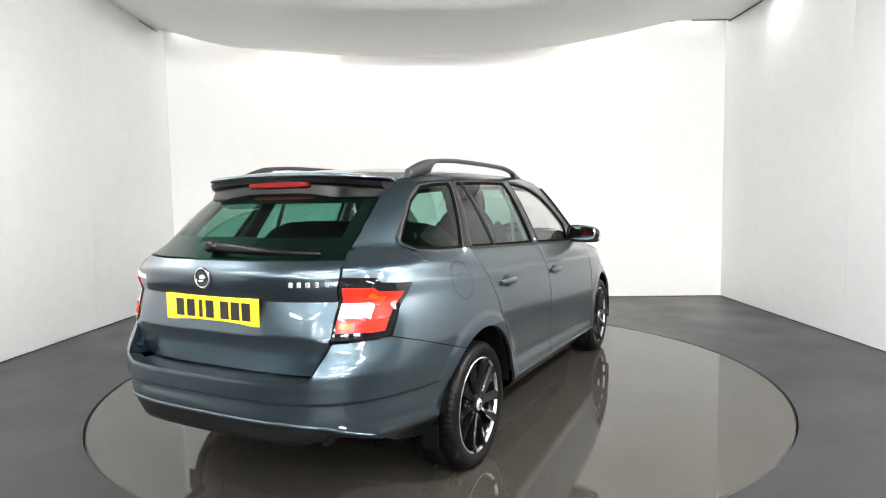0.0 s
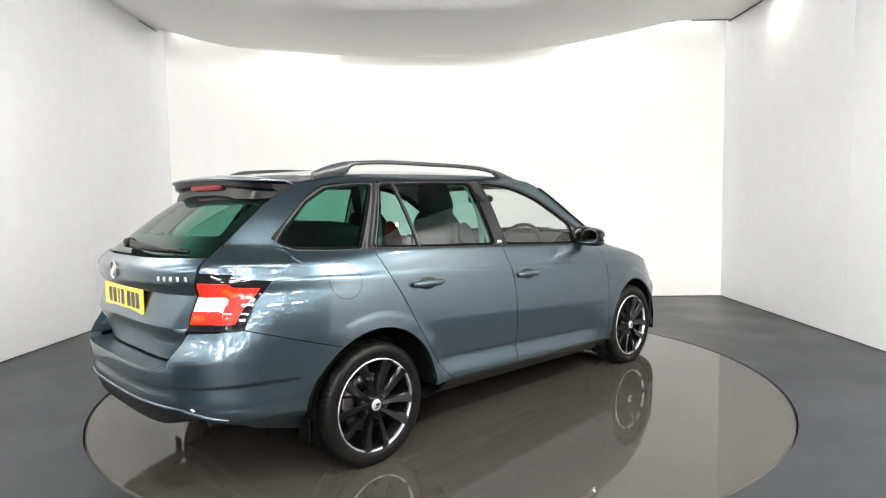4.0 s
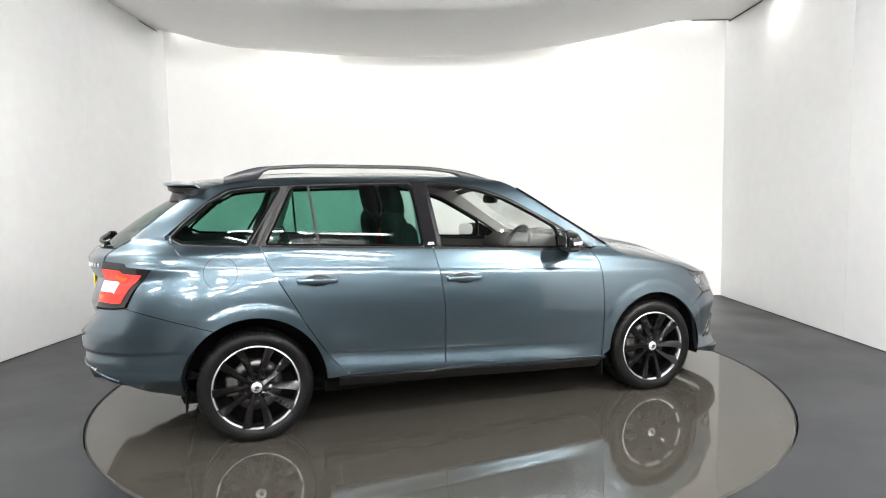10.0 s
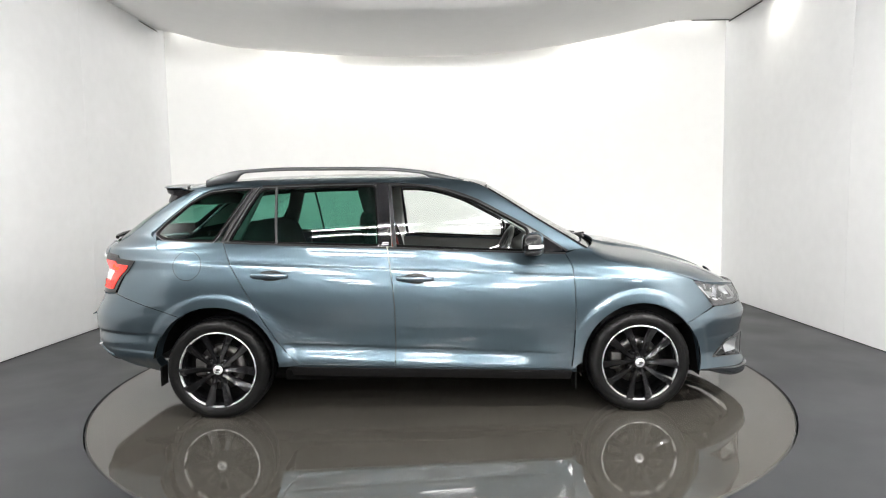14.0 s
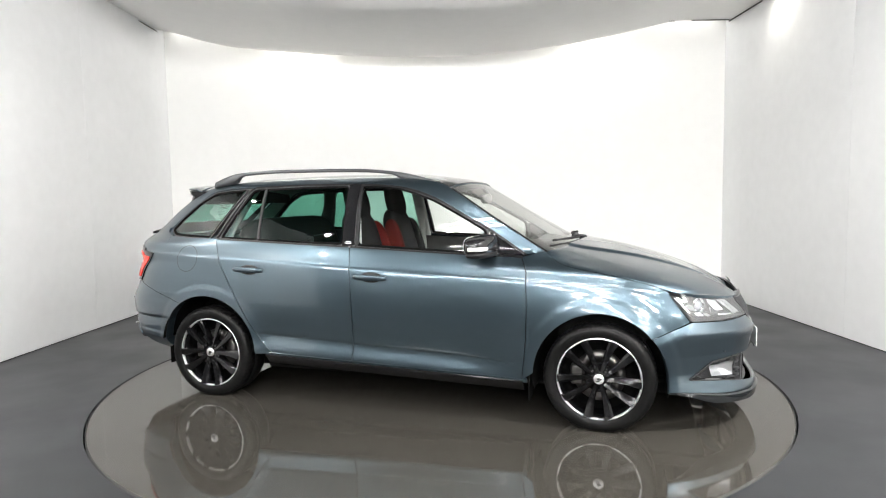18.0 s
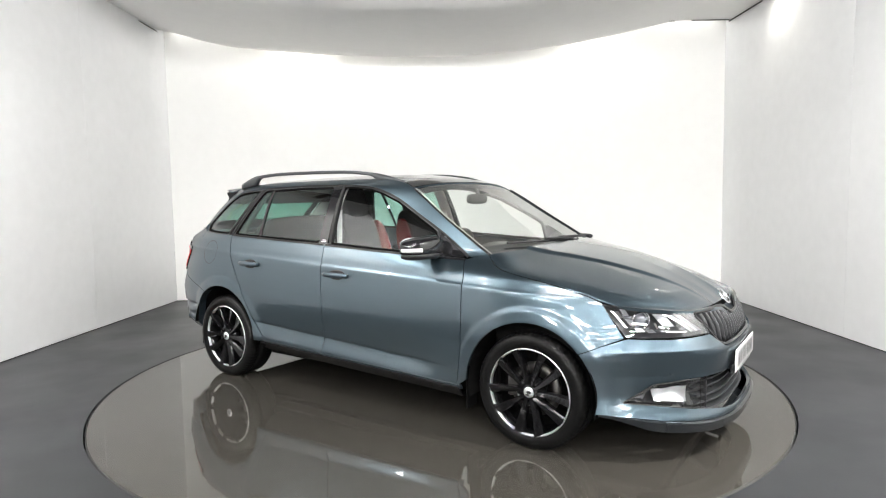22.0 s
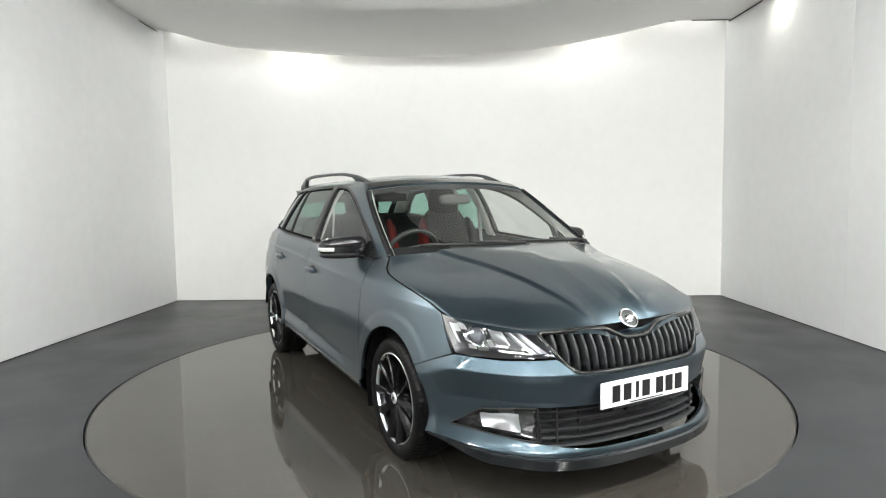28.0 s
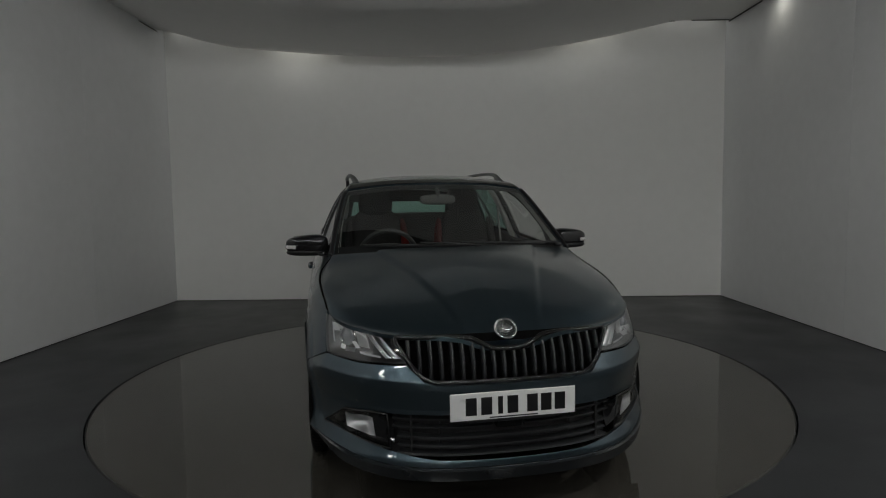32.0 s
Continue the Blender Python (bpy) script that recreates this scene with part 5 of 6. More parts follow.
def blade(f):
    x0, z0 = -1.580 + 0.105 * f ** 2, ROOF_Z(-1.58) * (1 - f ** 2.6) + 1.347 * f ** 2.6
    tip, zt = -1.698 + 0.17 * f ** 7, 1.387 - 0.026 * f ** 2.5
    th = 1 - 0.75 * f ** 8
    return [(x0, z0 - 0.001), ((x0 * 0.6 + tip * 0.4), z0 * 0.6 + zt * 0.4 + 0.007 * th), (tip + 0.02, zt + 0.003 * th), (tip + 0.003, zt - 0.002 * th), (tip, zt - 0.009 * th),
            (tip + 0.012, zt - 0.017 * th), (x0 - 0.04 * th, z0 - 0.020 * th), (x0, z0 - 0.018 * th)]


def wedge(f):
    x0 = -1.60 + 0.13 * f ** 2
    tip = -1.672 + 0.10 * f ** 8
    z1 = 1.374 - 0.03 * f ** 2
    return [(tip, z1), (tip + 0.006, z1 - 0.022), (tip + 0.026, z1 - 0.034), (tip + 0.008, 1.278), (tip + 0.018, 1.262), (x0 + 0.06, 1.256), (x0 + 0.06, z1)]


spoiler = part("spoiler", across(bmesh.new(), blade, 0.53), PAINT, tailgate)
part("spoiler_wedge", across(bmesh.new(), wedge, 0.51), SPOILER_BLACK, spoiler, "black wedge under the spoiler")
part("brake_light", blob_bm((-1.652, -0.0, 1.338), (0.012, 0.18, 0.013), p=5), DARK_RED, spoiler, "long dark red high brake lamp")

# rear wiper, emblem, letter bars, plate
bm = bmesh.new()
wp = []
for i in range(13):
    k = i / 12
    y = 0.03 - 0.50 * k
    c = tail3(q_tail(abs(y), 1.075 - 0.025 * k), 1.075 - 0.025 * k)
    wp.append((c[0] - 0.003 - 0.004 * k, y, c[2] + 0.006))
sweep(bm, wp, lambda s: oval(0.010, 0.022 - 0.013 * s, 8))
blob(bm, (wp[0][0] + 0.004, wp[0][1], wp[0][2]), (0.026, 0.040, 0.024))
part("rear_wiper", bm, SPOILER_BLACK, tailgate, "black rear wiper")
p = gate_pt(0.0, 0.963)
emblem(Matrix.Translation((p[0] - 0.002, 0, 0.963)) @ Matrix(((0, 0, -1, 0), (-1, 0, 0, 0), (0, 1, 0, 0), (0, 0, 0, 1))), 0.043, tailgate)
for side in (-1, 1):
    for k in range(5):
        y = side * 0.468 - 0.030 * (k - 2) * 1
        p = gate_pt(y / TG_SIDE(0.945), 0.945)
        part("letter_bar", box_bm((p[0] - 0.003, y - 0.009, 0.937), (p[0] + 0.004, y + 0.009, 0.957), 0.002), ALU, tailgate, "small chrome letter bar")
px = gate_pt(0.0, 0.83)[0]
plate(Matrix(((0, 0, -1, px - 0.003), (-1, 0, 0, 0), (0, 1, 0, 0.832), (0, 0, 0, 1))), PLATE_YELLOW, "number_plate")


# rear lamps
def tail_light(side):
    root = new("tail_light")
    root.parent = car
    tagged(root, "red and white rear lamp in a black surround")
    top = line((q_tail(TG_SIDE(0.972) + 0.005, 0.972), 0.972), (q_tail(0.66, 0.962), 0.962), (qt_x(-1.84, 0.944), 0.944), (qt_x(-1.715, 0.931), 0.931))
    bot = line((q_tail(TG_SIDE(0.735) + 0.002, 0.735), 0.735), (q_tail(0.66, 0.736), 0.736), (qt_x(-1.90, 0.738), 0.738), (qt_x(-1.850, 0.742), 0.742))
    inner = path(*[(q_tail(TG_SIDE(z) + 0.002, z), z) for z in (0.735, 0.78, 0.83, 0.88, 0.93, 0.972)])
    outer_edge = path((qt_x(-1.850, 0.742), 0.742), (qt_x(-1.792, 0.84), 0.84), (qt_x(-1.715, 0.931), 0.931))
    f = coons(bot, top, inner, outer_edge)

    def place(p, out):
        c = tail3(p[0], p[1], out)
        return (c[0], c[1] * side, c[2])

    def piece(name, fn, m, nu, nv, label="", depth=0.01):
        bm = bmesh.new()
        add_patch(bm, fn, nu, nv)
        return part(name, finish(bm, lambda c: (-1, c.y * 1.0, 0), depth), m, root, label)
    piece("surround", lambda u, v: place(f(u, v), 0.007), GLOSS_BLACK, 30, 10, "gloss black lamp surround", 0.02)
    u1 = lambda v: 0.845 + 0.085 * v
    piece("brake_lens", lambda u, v: place(f(0.05 + (u1(0.7 + 0.2 * v) - 0.05) * u, 0.585 + 0.24 * v), 0.012), RED_LENS, 20, 6, "red upper lens")
    piece("indicator_bowl", lambda u, v: place(f(0.40 + 0.26 * u + 0.04 * v, 0.64 + 0.09 * v), 0.0135 + 0.001 * math.sin(math.pi * u)), ORANGE_LENS, 10, 4, "orange glowing bowl behind the red lens", 0.004)
    piece("fog_bowl", lambda u, v: place(f(0.07 + 0.20 * u, 0.17 + 0.09 * v), 0.0135), ORANGE_LENS, 8, 4, "orange-red bowl behind the red lens", 0.004)
    piece("reverse_bowl", lambda u, v: place(f(0.27 + 0.25 * u, 0.37 + 0.16 * v), 0.0150 - 0.004 * (1 - (2 * u - 1) ** 2) * (1 - (2 * v - 1) ** 2)), WHITE_LENS, 10, 8, "clear faceted bowl", 0.001)
    for k in range(9):
        piece("lens_rib", lambda u, v: place(f(0.08 + 0.082 * k + 0.008 * u + 0.01 * v, 0.125 + 0.02 * u + 0.18 * v), 0.0132), DARK_RED, 1, 3, "", 0.002)
    piece("reverse_lens", lambda u, v: place(f(0.035 + 0.53 * u, 0.33 + 0.245 * v), 0.0115), WHITE_LENS, 16, 6, "clear white middle lens")
    piece("side_lens", lambda u, v: place(f(0.572 + (u1(0.33 + 0.245 * v) - 0.572) * u, 0.33 + 0.245 * v), 0.012), RED_LENS, 8, 6, "red outer lens")
    piece("fog_lens", lambda u, v: place(f(0.03 + (u1(0.11 + 0.21 * v) - 0.03) * u, 0.11 + 0.21 * v), 0.012), RED_LENS, 20, 6, "red lower lens")


tail_light(1), tail_light(-1)


# ---- wheels ----
def tyre_jag(i, j):
    return (0.984 if j in (4, 5, 11, 12) else 0.991) if (j in (3, 4, 5, 6, 11, 12) and i % 3 == 0) else 1.0


def spoke(a0, a1):
    """One tapered spoke from the hub towards the rim, between two directions in degrees."""
    bm = bmesh.new()
    rows = []
    n = 8
    for k in range(n + 1):
        s = k / n
        r = 0.038 + 0.182 * s
        a = radians(a0 + (a1 - a0) * s)
        w = 0.0115 + 0.0150 * s ** 1.2
        y = -0.004 - 0.010 * s + 0.016 * s * (1 - s)
        c = Vector((r * math.cos(a), 0, r * math.sin(a)))
        t = Vector((-math.sin(a), 0, math.cos(a)))
        rows.append([bm.verts.new(c + t * o * w + Vector((0, y + dy, 0))) for o, dy in ((-1, 0.004), (-0.82, -0.004), (0.45, 0.004), (1, 0.014), (0.7, 0.05), (-0.7, 0.05))])
    for a, b in zip(rows, rows[1:]):
        for q in range(6):
            f = bm.faces.new((a[q], a[(q + 1) % 6], b[(q + 1) % 6], b[q]))
    bm.faces.new(rows[0])
    bm.faces.new(rows[-1])
    bmesh.ops.recalc_face_normals(bm, faces=bm.faces[:])
    return bm


def sag(bm):
    """Flattens the tyre where it stands on the ground."""
    for v in bm.verts:
        if v.co.z < -0.2886:
            v.co.y += 0.2 * (v.co.z + 0.2886) * (1 if v.co.y < 0.09 else -1)
            v.co.z = -0.2886
    return bm


def wheel(m):
    """A wheel whose outer face looks along -y."""
    root = new("wheel")
    root.parent, root.matrix_local = car, m
    tagged(root, "black alloy wheel with a polished rim line and low tyre")
    R = TYRE_R
    part("tyre", sag(lathe_bm([(0.218, -0.002), (0.234, -0.013), (0.260, -0.017), (0.284, -0.011), (R - 0.003, 0.006), (R, 0.020), (R, 0.055), (R - 0.007, 0.058), (R - 0.007, 0.066), (R, 0.069),
                           (R, 0.12), (R, 0.165), (R - 0.004, 0.182), (0.284, 0.200), (0.255, 0.205), (0.226, 0.190)], n=216, jag=tyre_jag)), RUBBER, root, "black rubber tyre")
    part("rim_barrel", lathe_bm([(0.223, 0.004), (0.214, 0.014), (0.206, 0.03), (0.198, 0.10), (0.203, 0.18)], n=72), WHEEL_BLACK, root, "gloss black rim barrel")
    part("rim_lip", lathe_bm([(0.2145, 0.006), (0.2155, -0.005), (0.2185, -0.009), (0.2240, -0.008), (0.2260, 0.001)], n=96), ALU, root, "polished bright rim lip")
    for k in range(5):
        c = 90 + 72 * k + 180
        for sgn in (-1, 1):
            part("spoke", spoke(c + sgn * 20, c + sgn * 14.5), WHEEL_BLACK, root)
    part("hub", lathe_bm([(0.0005, -0.004), (0.036, -0.003), (0.046, 0.010), (0.074, 0.022), (0.078, 0.05)], n=40), WHEEL_BLACK, root, "gloss black hub")
    part("hub_cap", lathe_bm([(0.0005, -0.011), (0.021, -0.0105), (0.0265, -0.008), (0.0285, -0.002)], n=32), ALU, root, "silver hub cap")
    bm = bmesh.new()
    blob(bm, (0.003, -0.0115, 0.002), (0.013, 0.002, 0.008), p=2, nu=12, nv=6)
    blob(bm, (-0.004, -0.0115, -0.011), (0.012, 0.002, 0.004), p=2, nu=12, nv=6)
    part("cap_mark", bm, BLACK, root, "plain dark mark on the cap")
    for k in range(5):
        a = radians(90 + 72 * k + 180)
        bm = lathe_bm([(0.0005, 0.000), (0.006, 0.000), (0.0085, -0.004), (0.011, -0.003), (0.0125, 0.004), (0.0125, 0.03)], n=18)
        bmesh.ops.translate(bm, verts=bm.verts[:], vec=(0.060 * math.cos(a), 0.0, 0.060 * math.sin(a)))
        part("wheel_bolt", bm, WHEEL_BLACK, root)
    part("brake_disc", lathe_bm([(0.07, 0.085), (0.07, 0.070), (0.138, 0.070), (0.138, 0.092)], n=48), STEEL, root, "grey steel brake disc")
    bm = bmesh.new()
    box(bm, (-0.155, 0.055, -0.055), (-0.085, 0.115, 0.055), 0.012)
    part("brake_caliper", bm, STEEL, root, "grey brake caliper")
    bm = bmesh.new()
    lathe(bm, [(0.0005, 0.115), (0.20, 0.115)], n=40)
    part("backing_plate", bm, LINER, root)
    return root


WY = 0.806
WHEEL_Z = 0.289          # the tyres sag a little under the load
for hx in (HUB_F, HUB_R):
    wheel(pose(hx, -WY, WHEEL_Z))
    wheel(pose(hx, WY, WHEEL_Z, 0, 0, 180))

# arch liners, underbody
for hx in (HUB_F, HUB_R):
    ang = (lambda u: -14 + 208 * u) if hx > 0 else (lambda u: 1 + 169 * u)
    for side in (1, -1):
        bm = bmesh.new()
        add_patch(bm, lambda u, v: (hx + ((ARCH_FR if hx > 0 else ARCH_R) + 0.006) * math.cos(radians(ang(u))), side * (0.845 - 0.026 - 0.38 * v), HUB_Z + ((ARCH_FR if hx > 0 else ARCH_R) + 0.006) * math.sin(radians(ang(u)))), 40, 3)
        bmesh.ops.recalc_face_normals(bm, faces=bm.faces[:])
        part("arch_liner", bm, LINER, car, "black wheel arch liner")
        bm = bmesh.new()
        add_patch(bm, lambda u, v: (hx - 0.40 + 0.80 * u, side * 0.48, 0.17 + 0.52 * v), 2, 2)
        part("inner_arch", bm, LINER, car)
part("underbody", box_bm((-1.62, -0.58, 0.165), (1.80, 0.58, 0.245), 0.02), LINER, car, "black underbody")
for side in (1, -1):
    part("underbody_side", box_bm((-0.87, min(side * 0.58, side * 0.70), 0.190), (0.80, max(side * 0.58, side * 0.70), 0.252), 0.01), LINER, car)
    # mud flaps behind the wheels
    part("mud_flap", box_bm((HUB_R - 0.352, min(side * 0.69, side * 0.775), 0.186), (HUB_R - 0.344, max(side * 0.69, side * 0.775), 0.30), 0.003), LINER, car, "mud flap behind the wheel")
    part("mud_flap", box_bm((HUB_F - 0.380, side * 0.755 - 0.05, 0.135), (HUB_F - 0.370, side * 0.755 + 0.05, 0.29), 0.003), LINER, car, "mud flap behind the wheel")
bm = bmesh.new()
sweep(bm, [(-1.60, -0.40, 0.29), (-1.80, -0.40, 0.285), (-1.87, -0.40, 0.272)], lambda s: oval(0.024, 0.024, 14))
part("exhaust_pipe", bm, TRIM, car, "small dark exhaust pipe")


# mirrors
def mirror(side):
    root = new("door_mirror")
    root.parent = car
    tagged(root, "gloss black door mirror with a clear indicator")

    c = (0.60, -0.838, 1.002)

    def put(bm, dx=0.0, dz=0.0):
        """Sweeps the outboard end back and sets the piece on its side."""
        for v in bm.verts:
            v.co = Vector((c[0] + dx + v.co.x + 0.25 * v.co.y - 1.1 * max(0.0, -v.co.y - 0.05) ** 2, side * -(c[1] + v.co.y), c[2] + dz + v.co.z))
        bmesh.ops.recalc_face_normals(bm, faces=bm.faces[:])
        return bm

    def shape(u):
        return (u.x if u.x > 0 else 0.62 * u.x, u.y, u.z * (0.86 + 0.12 * u.y) + 0.05 * u.y)
    part("mirror_housing", put(blob_bm((0, 0, 0), (0.066, 0.128, 0.068), p=3.0, nu=36, nv=18, shape=shape)), GLOSS_BLACK, root)
    part("mirror_base", put(blob_bm((0, 0, 0), (0.0645, 0.126, 0.022), p=2.8, nu=32, nv=8, shape=lambda u: (u.x if u.x > 0 else 0.62 * u.x, u.y, u.z)), 0.001, -0.046), TRIM, root,
         "satin black lower shell")
    bm = bmesh.new()
    pts = [(0.012 + 0.060 * math.cos(a), -0.055 - 0.0745 * math.sin(a), -0.012) for a in [radians(8 + 92 * k / 10) for k in range(11)]]
    sweep(bm, pts, lambda s: oval(0.005, 0.011, 8))
    part("indicator", put(bm), WHITE_LENS, root, "clear indicator lens")
    bm = bmesh.new()
    sweep(bm, [(0.67, side * 0.715, 0.945), (0.655, side * 0.74, 0.948), (0.635, side * 0.78, 0.958)], lambda s: oval(0.034, 0.020 - 0.004 * s, 12))
    part("mirror_arm", bm, GLOSS_BLACK, root)
    part("mirror_glass", put(blob_bm((0, 0, 0), (0.004, 0.104, 0.050), p=3.4, nu=28, nv=10), -0.041, 0.004), MIRROR, root, "mirror glass")


mirror(1), mirror(-1)


# door handles
def handle(doors, x, z):
    for d, side in zip(doors, (1, -1)):
        y = side_y(x, z)
        bm = bmesh.new()
        blob(bm, (x, side * (y - 0.010), z - 0.010), (0.096, 0.0150, 0.046), p=2.1, nu=28, nv=10)
        part("handle_cup", bm, TRIM, d, "dark handle recess")
        bm = bmesh.new()
        pts = [(x - 0.104 + 0.208 * k / 14, side * (y + 0.006 + 0.016 * math.sin(math.pi * k / 14) ** 0.6), z + 0.006 - 0.004 * k / 14) for k in range(15)]
        sweep(bm, pts, lambda s: oval(0.0100, 0.0170 * (0.62 + 0.38 * math.sin(math.pi * min(1, max(0, s))) ** 0.4), 12, 2.6))
        part("door_handle", bm, PAINT, d, "body-coloured door handle")


handle(front_doors, -0.072, 0.805)
handle(rear_doors, -0.905, 0.836)

# fuel flap: a round shut line
for d, side in zip(quarters, (1, -1)):
    if side < 0:
        bm = bmesh.new()
        rows = []
        for r in (0.0815, 0.0845):
            rows.append([bm.verts.new((lambda p: (p[0], -p[1], p[2]))(side3((-1.388 + r * math.cos(2 * math.pi * i / 48), 0.903 + r * math.sin(2 * math.pi * i / 48)), -0.0012))) for i in range(48)])
        for i in range(48):
            bm.faces.new((rows[0][i], rows[0][(i + 1) % 48], rows[1][(i + 1) % 48], rows[1][i]))
        bmesh.ops.recalc_face_normals(bm, faces=bm.faces[:])
        part("fuel_flap_joint", bm, TRIM, d, "round dark joint of the fuel flap")

# small badges on the pillars
for d, side in zip(rear_doors, (1, -1)):
    for k, (dx, w, z0, z1) in enumerate(((0.0, 0.020, 1.004, 1.009), (-0.008, 0.008, 1.013, 1.018), (0.010, 0.009, 1.013, 1.017))):
        p = side3((-0.246 + dx, (z0 + z1) / 2), -0.0045)
        part("badge_bar", box_bm((p[0] - w, side * p[1] - 0.001, z0), (p[0] + w, side * p[1] + 0.001, z1)), PLATE_WHITE, d, "small pale badge bar")

# roof rails
RAIL_TOP = curve_of((-1.36, 1.402), (-1.28, 1.432), (-1.16, 1.459), (-0.85, 1.473), (-0.5, 1.470), (-0.24, 1.463), (0.0, 1.438), (0.12, 1.412), (0.23, 1.382))
for side in (1, -1):
    bm = bmesh.new()
    rows = []
    n = 60
    for i in range(n + 1):
        x = -1.36 + 1.59 * i / n
        y = side * (0.535 - 0.03 * smooth(-0.2, 0.23, x) - 0.02 * smooth(-1.0, -1.36, x))
        zt = RAIL_TOP(x)
        roof_z = EDGE_Z(x) + 0.006
        foot = max(smooth(-1.13, -1.19, x), smooth(-0.03, 0.03, x))
        zb = (zt - 0.021) * (1 - foot) + min(roof_z - 0.01, zt - 0.01) * foot
        w = 0.014
        rows.append([bm.verts.new((x, y + dy * w, zz)) for dy, zz in ((-1, zb), (-1.05, zb + (zt - zb) * 0.55), (-0.6, zt), (0.6, zt), (1.05, zb + (zt - zb) * 0.55), (1, zb))])
    for a, b in zip(rows, rows[1:]):
        for k in range(6):
            bm.faces.new((a[k], a[(k + 1) % 6], b[(k + 1) % 6], b[k])).smooth = True
    bm.faces.new(rows[0])
    bm.faces.new(rows[-1])
    bmesh.ops.recalc_face_normals(bm, faces=bm.faces[:])
    part("roof_rail", bm, mat("dark_roof_rail", (0.06, 0.063, 0.067), 0.35, metal=0.5, var=0.05) if side > 0 else bpy.data.materials["dark_roof_rail"], car, "dark satin roof rail")
# ---- cabin ----
HEAD = bmesh.new()
add_patch(HEAD, lambda u, v: tuple(Vector(roof_pt((2 * u - 1) * 0.97, 0.03 + 0.94 * v)) - Vector((0, 0, 0.035))), 16, 20)
bmesh.ops.recalc_face_normals(HEAD, faces=HEAD.faces[:])
part("headliner", HEAD, HEADLINER, car, "pale grey roof lining")
part("cabin_floor", box_bm((-1.60, -0.47, 0.26), (0.95, 0.47, 0.30), 0.01), CABIN, car)


def inner_trim(bm):
    f = ruled(WIN_TOP, ROOF_EDGE)
    add_patch(bm, lambda u, v: side3(f(u, v), 0.035), 60, 3)


both("pillar_lining", inner_trim, HEADLINER, label="pale grey pillar lining", fold=False)


def door_inner(bm):
    add_patch(bm, lambda u, v: (lambda x, z: (x, side_y(x, z) - 0.06 - 0.02 * math.sin(math.pi * v), z))(-0.84 + 1.62 * u, 0.32 + (belt_z(-0.84 + 1.62 * u) - 0.335) * v), 24, 8)


both("door_lining", door_inner, CABIN, label="dark door lining", fold=False)


def boot_inner(bm):
    add_patch(bm, lambda u, v: (lambda x, z: (x, side_y(x, z) - 0.05, z))(-1.90 + 0.80 * u, 0.70 + 0.34 * v), 12, 6)
    add_patch(bm, lambda u, v: (-1.90 + 0.80 * u, side_y(-1.90 + 0.80 * u, 0.70) - 0.05 - 0.16 * v, 0.70), 10, 2)


both("boot_lining", boot_inner, CABIN, label="dark boot lining", fold=False)
for side in (1, -1):
    for (x0, z0), (x1, z1), w in (((-0.247, 0.70), (-0.272, 1.37), 0.045), ((-1.19, 0.95), (-1.04, 1.355), 0.055)):
        bm = bmesh.new()
        pts = [(x0 + (x1 - x0) * k / 8, side * (side_y(x0 + (x1 - x0) * k / 8, z0 + (z1 - z0) * k / 8) - 0.040), z0 + (z1 - z0) * k / 8) for k in range(9)]
        sweep(bm, pts, lambda s: oval(0.018, w, 10, 3), up=(1, 0, 0))
        part("pillar_post", bm, HEADLINER if x0 > -1 else CABIN, car, "pale grey inner pillar" if x0 > -1 else "dark inner pillar")

bm = bmesh.new()
DASH = path((1.02, 0.950), (0.94, 0.980), (0.80, 0.985), (0.70, 0.955), (0.66, 0.90), (0.68, 0.75), (0.76, 0.55), (0.80, 0.40))


def dash(u, v):
    y = -0.68 + 1.36 * u
    x, z = DASH(v)
    x -= 0.15 * (abs(y) / 0.68) ** 2.5 * max(0.0, 1 - 3 * v)
    return (x + 0.05 * (1 - (y / 0.68) ** 2) * (v < 0.4) - 0.02 * math.exp(-((y + 0.36) / 0.16) ** 2), y, z + 0.025 * math.exp(-((y + 0.36) / 0.15) ** 2) * (v < 0.6) * min(1, 4 * v))


add_patch(bm, dash, 40, 24)
bmesh.ops.recalc_face_normals(bm, faces=bm.faces[:])
part("dashboard", bm, CABIN, car, "dark moulded dashboard")
# steering wheel on the right-hand side
bm = bmesh.new()
rim = [(0.0, 0.182 * math.cos(2 * math.pi * i / 40), 0.182 * math.sin(2 * math.pi * i / 40)) for i in range(40)]
sweep(bm, [*rim, rim[0]], lambda s: oval(0.015, 0.015, 8), closed_ends=False, up=(1, 0, 0))
bmesh.ops.remove_doubles(bm, verts=bm.verts[:], dist=0.004)
blob(bm, (0.02, 0, 0), (0.03, 0.07, 0.06))
for a in (0, 180, 270):
    c, s = math.cos(radians(a)), math.sin(radians(a))
    sweep(bm, [(0.012, 0.05 * c, 0.05 * s), (0.004, 0.178 * c, 0.178 * s)], lambda k: oval(0.022, 0.008, 8), up=(1, 0, 0))
bm.transform(Matrix.Translation((0.47, -0.335, 0.905)) @ pose(0, 0, 0, 0, 24, 0))
part("steering_wheel", bm, mat("wheel_leather", (0.03, 0.03, 0.03), 0.35, var=0.1), car, "black leather steering wheel")


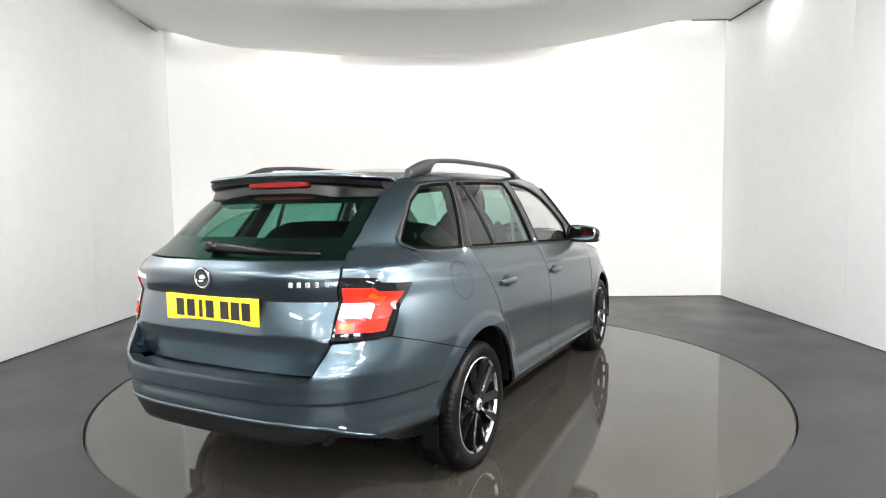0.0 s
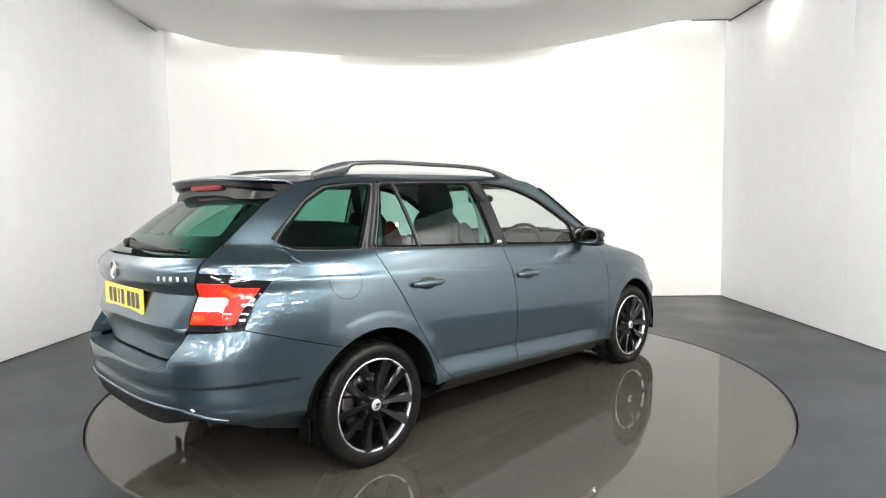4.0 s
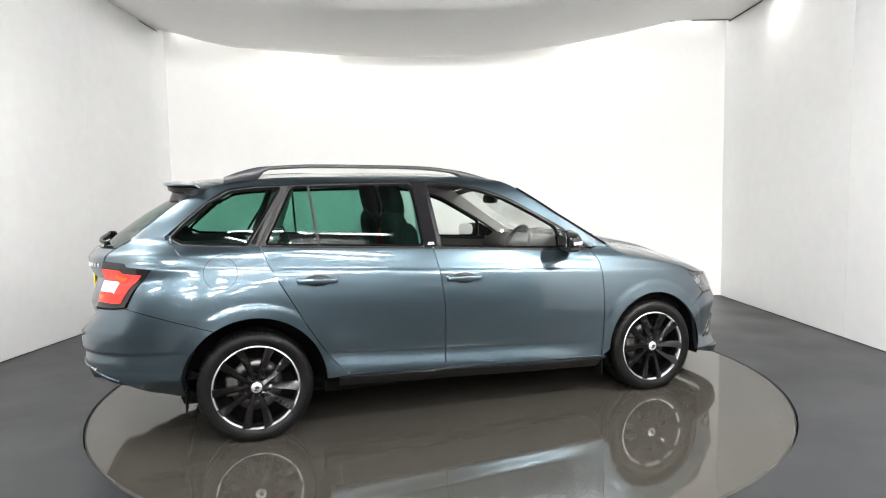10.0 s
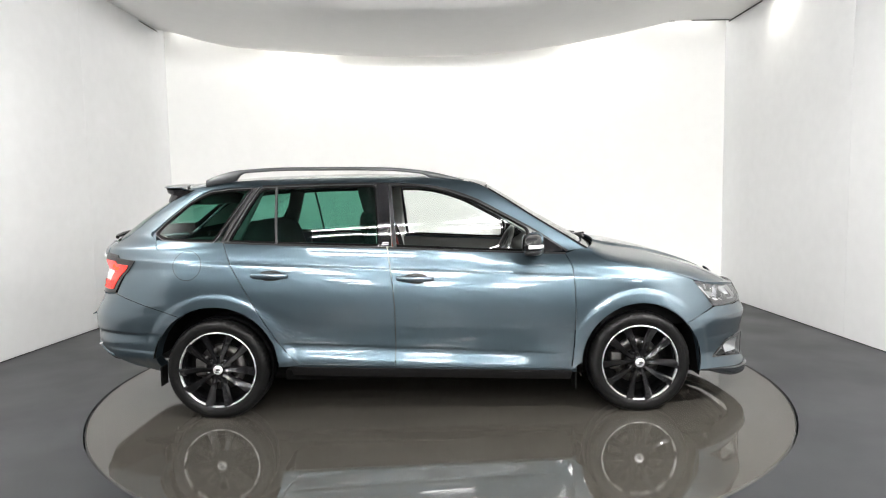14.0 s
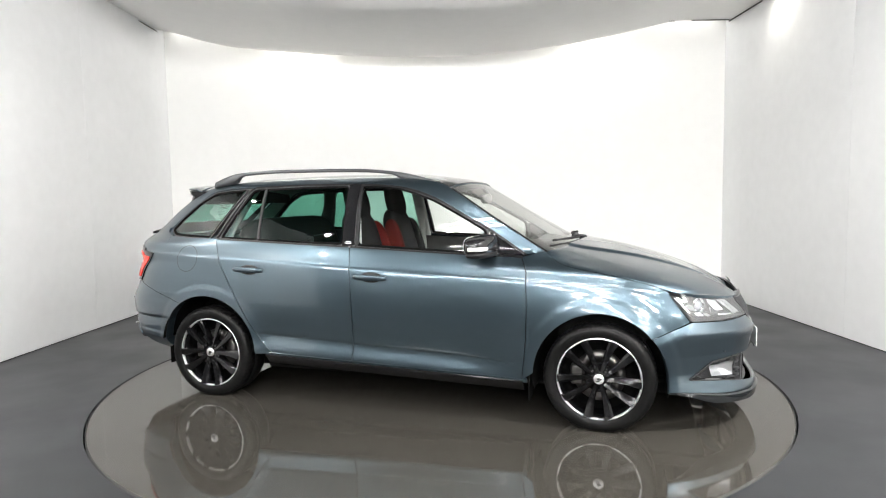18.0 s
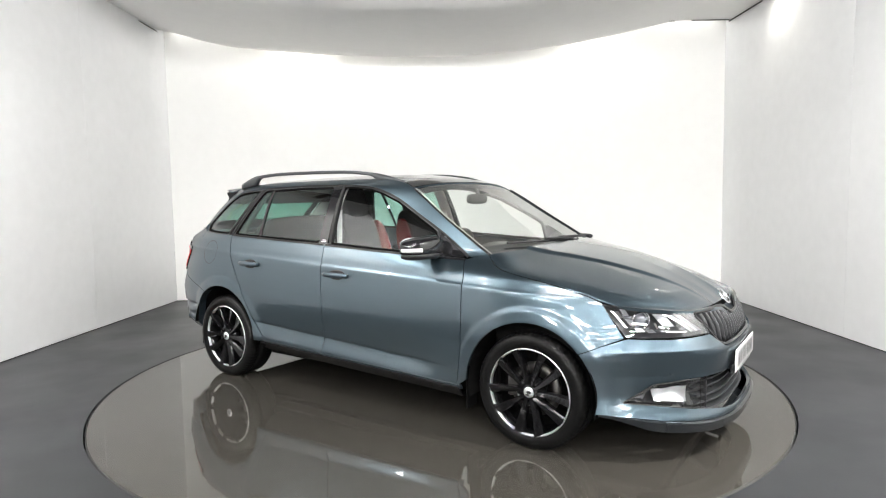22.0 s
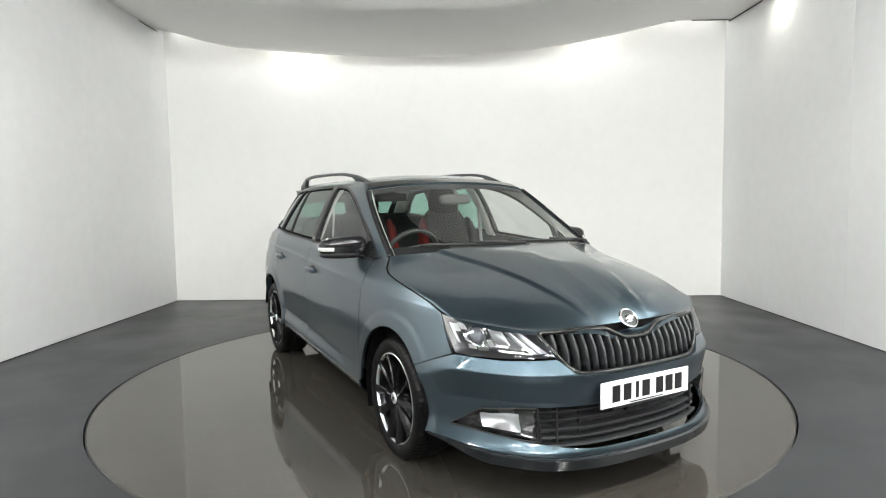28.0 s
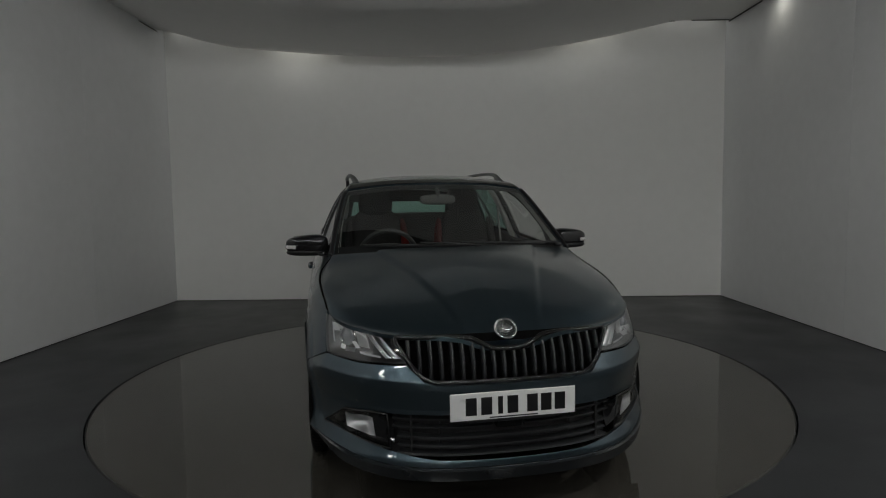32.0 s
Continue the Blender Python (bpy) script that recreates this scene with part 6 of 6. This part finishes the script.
def seat(x, y, w=0.27, name="front_seat"):
    root = new(name)
    root.parent, root.matrix_local = car, pose(x, y, 0)
    tagged(root, "black cloth seat with red side bolsters")
    part("cushion", blob_bm((0.0, 0, 0.56), (0.26, w, 0.10), p=4), SEAT_BLACK, root)
    tilt = Matrix.Translation((-0.20, 0, 0.60)) @ pose(0, 0, 0, 0, -14, 0)
    bm = blob_bm((0, 0, 0.29), (0.075, w * 0.72, 0.33), p=3.4, nu=24, nv=14)
    bm.transform(tilt)
    part("backrest", bm, SEAT_BLACK, root)
    for s in (-1, 1):
        bm = blob_bm((0.03, s * w * 0.80, 0.27), (0.070, w * 0.11, 0.26), p=2.6, nu=18, nv=14, shape=lambda u: (u.x, u.y - s * 0.55 * max(0, u.z) ** 2, u.z))
        bm.transform(tilt)
        part("bolster", bm, SEAT_RED if s * y < 0 else SEAT_BLACK, root, "red inner bolster" if s * y < 0 else "black outer bolster")
        bm = blob_bm((0.02, s * w * 0.86, 0.585), (0.24, w * 0.15, 0.085), p=2.8)
        part("cushion_bolster", bm, SEAT_RED, root, "red cushion bolster")
    bm = blob_bm((0.030, 0, 0.690), (0.058, 0.125, 0.150), p=2.6, nu=22, nv=14, shape=lambda u: (u.x, u.y * (1 - 0.22 * u.z), u.z))
    bm.transform(tilt)
    part("headrest", bm, SEAT_BLACK, root, "black headrest")
    return root


seat(-0.04, -0.345)
seat(-0.04, 0.345)
rear = new("rear_seat")
rear.parent = car
tagged(rear, "black rear bench with headrests")
part("cushion", blob_bm((-0.72, 0, 0.55), (0.26, 0.62, 0.10), p=5), SEAT_BLACK, rear)
bm = blob_bm((0, 0, 0.26), (0.075, 0.62, 0.29), p=5, nu=28, nv=12)
bm.transform(Matrix.Translation((-0.95, 0, 0.62)) @ pose(0, 0, 0, 0, -18, 0))
part("backrest", bm, SEAT_BLACK, rear)
for y in (-0.36, 0.0, 0.36):
    part("headrest", blob_bm((-1.105, y, 1.085 if y else 1.06), (0.045, 0.125, 0.06 if y else 0.045), p=3), SEAT_BLACK, rear, "black headrest")
part("load_cover", box_bm((-1.84, -0.52, 0.985), (-1.12, 0.52, 1.0), 0.006), CABIN, car, "dark load cover")
# inside mirror
root = new("inside_mirror")
root.parent = car
part("mirror_body", blob_bm((0.44, 0.0, 1.262), (0.022, 0.118, 0.034), p=3.2), CABIN, root, "dark inside mirror")
bm = bmesh.new()
sweep(bm, [(0.45, 0, 1.275), (0.445, 0, 1.305), (0.415, 0, 1.338)], lambda s: oval(0.014, 0.014, 8))
part("mirror_stem", bm, CABIN, root)
tagged(root, "dark inside mirror on a short stem")
# belts beside the front seats
for side in (1, -1):
    bm = bmesh.new()
    sweep(bm, [(-0.25, side * 0.60, 1.20), (-0.24, side * 0.62, 0.95), (-0.22, side * 0.66, 0.55)], lambda s: oval(0.002, 0.023, 8, 4), up=(1, 0, 0))
    part("seat_belt", bm, HEADLINER, car, "pale grey seat belt")


# ---- movement ----
def motions():
    """The turntable carries the car round at an even pace."""
    rows_car, rows_disc = [], []
    for k in range(33):
        t = float(k)
        s = (t - 13.0) / 10
        a = 4.408 - 44.469 * s + 0.089 * s * s
        c, n = math.cos(radians(a)), math.sin(radians(a))
        ox, oy = 0.067, 0.072
        rows_car.append((t, pose(-(ox * c - oy * n), -(ox * n + oy * c), 0.0, 0, 0, a)))
        rows_disc.append((t, pose(0, 0, 0, 0, 0, a)))
    walk(car, rows_car)
    walk(turntable, rows_disc)


motions()
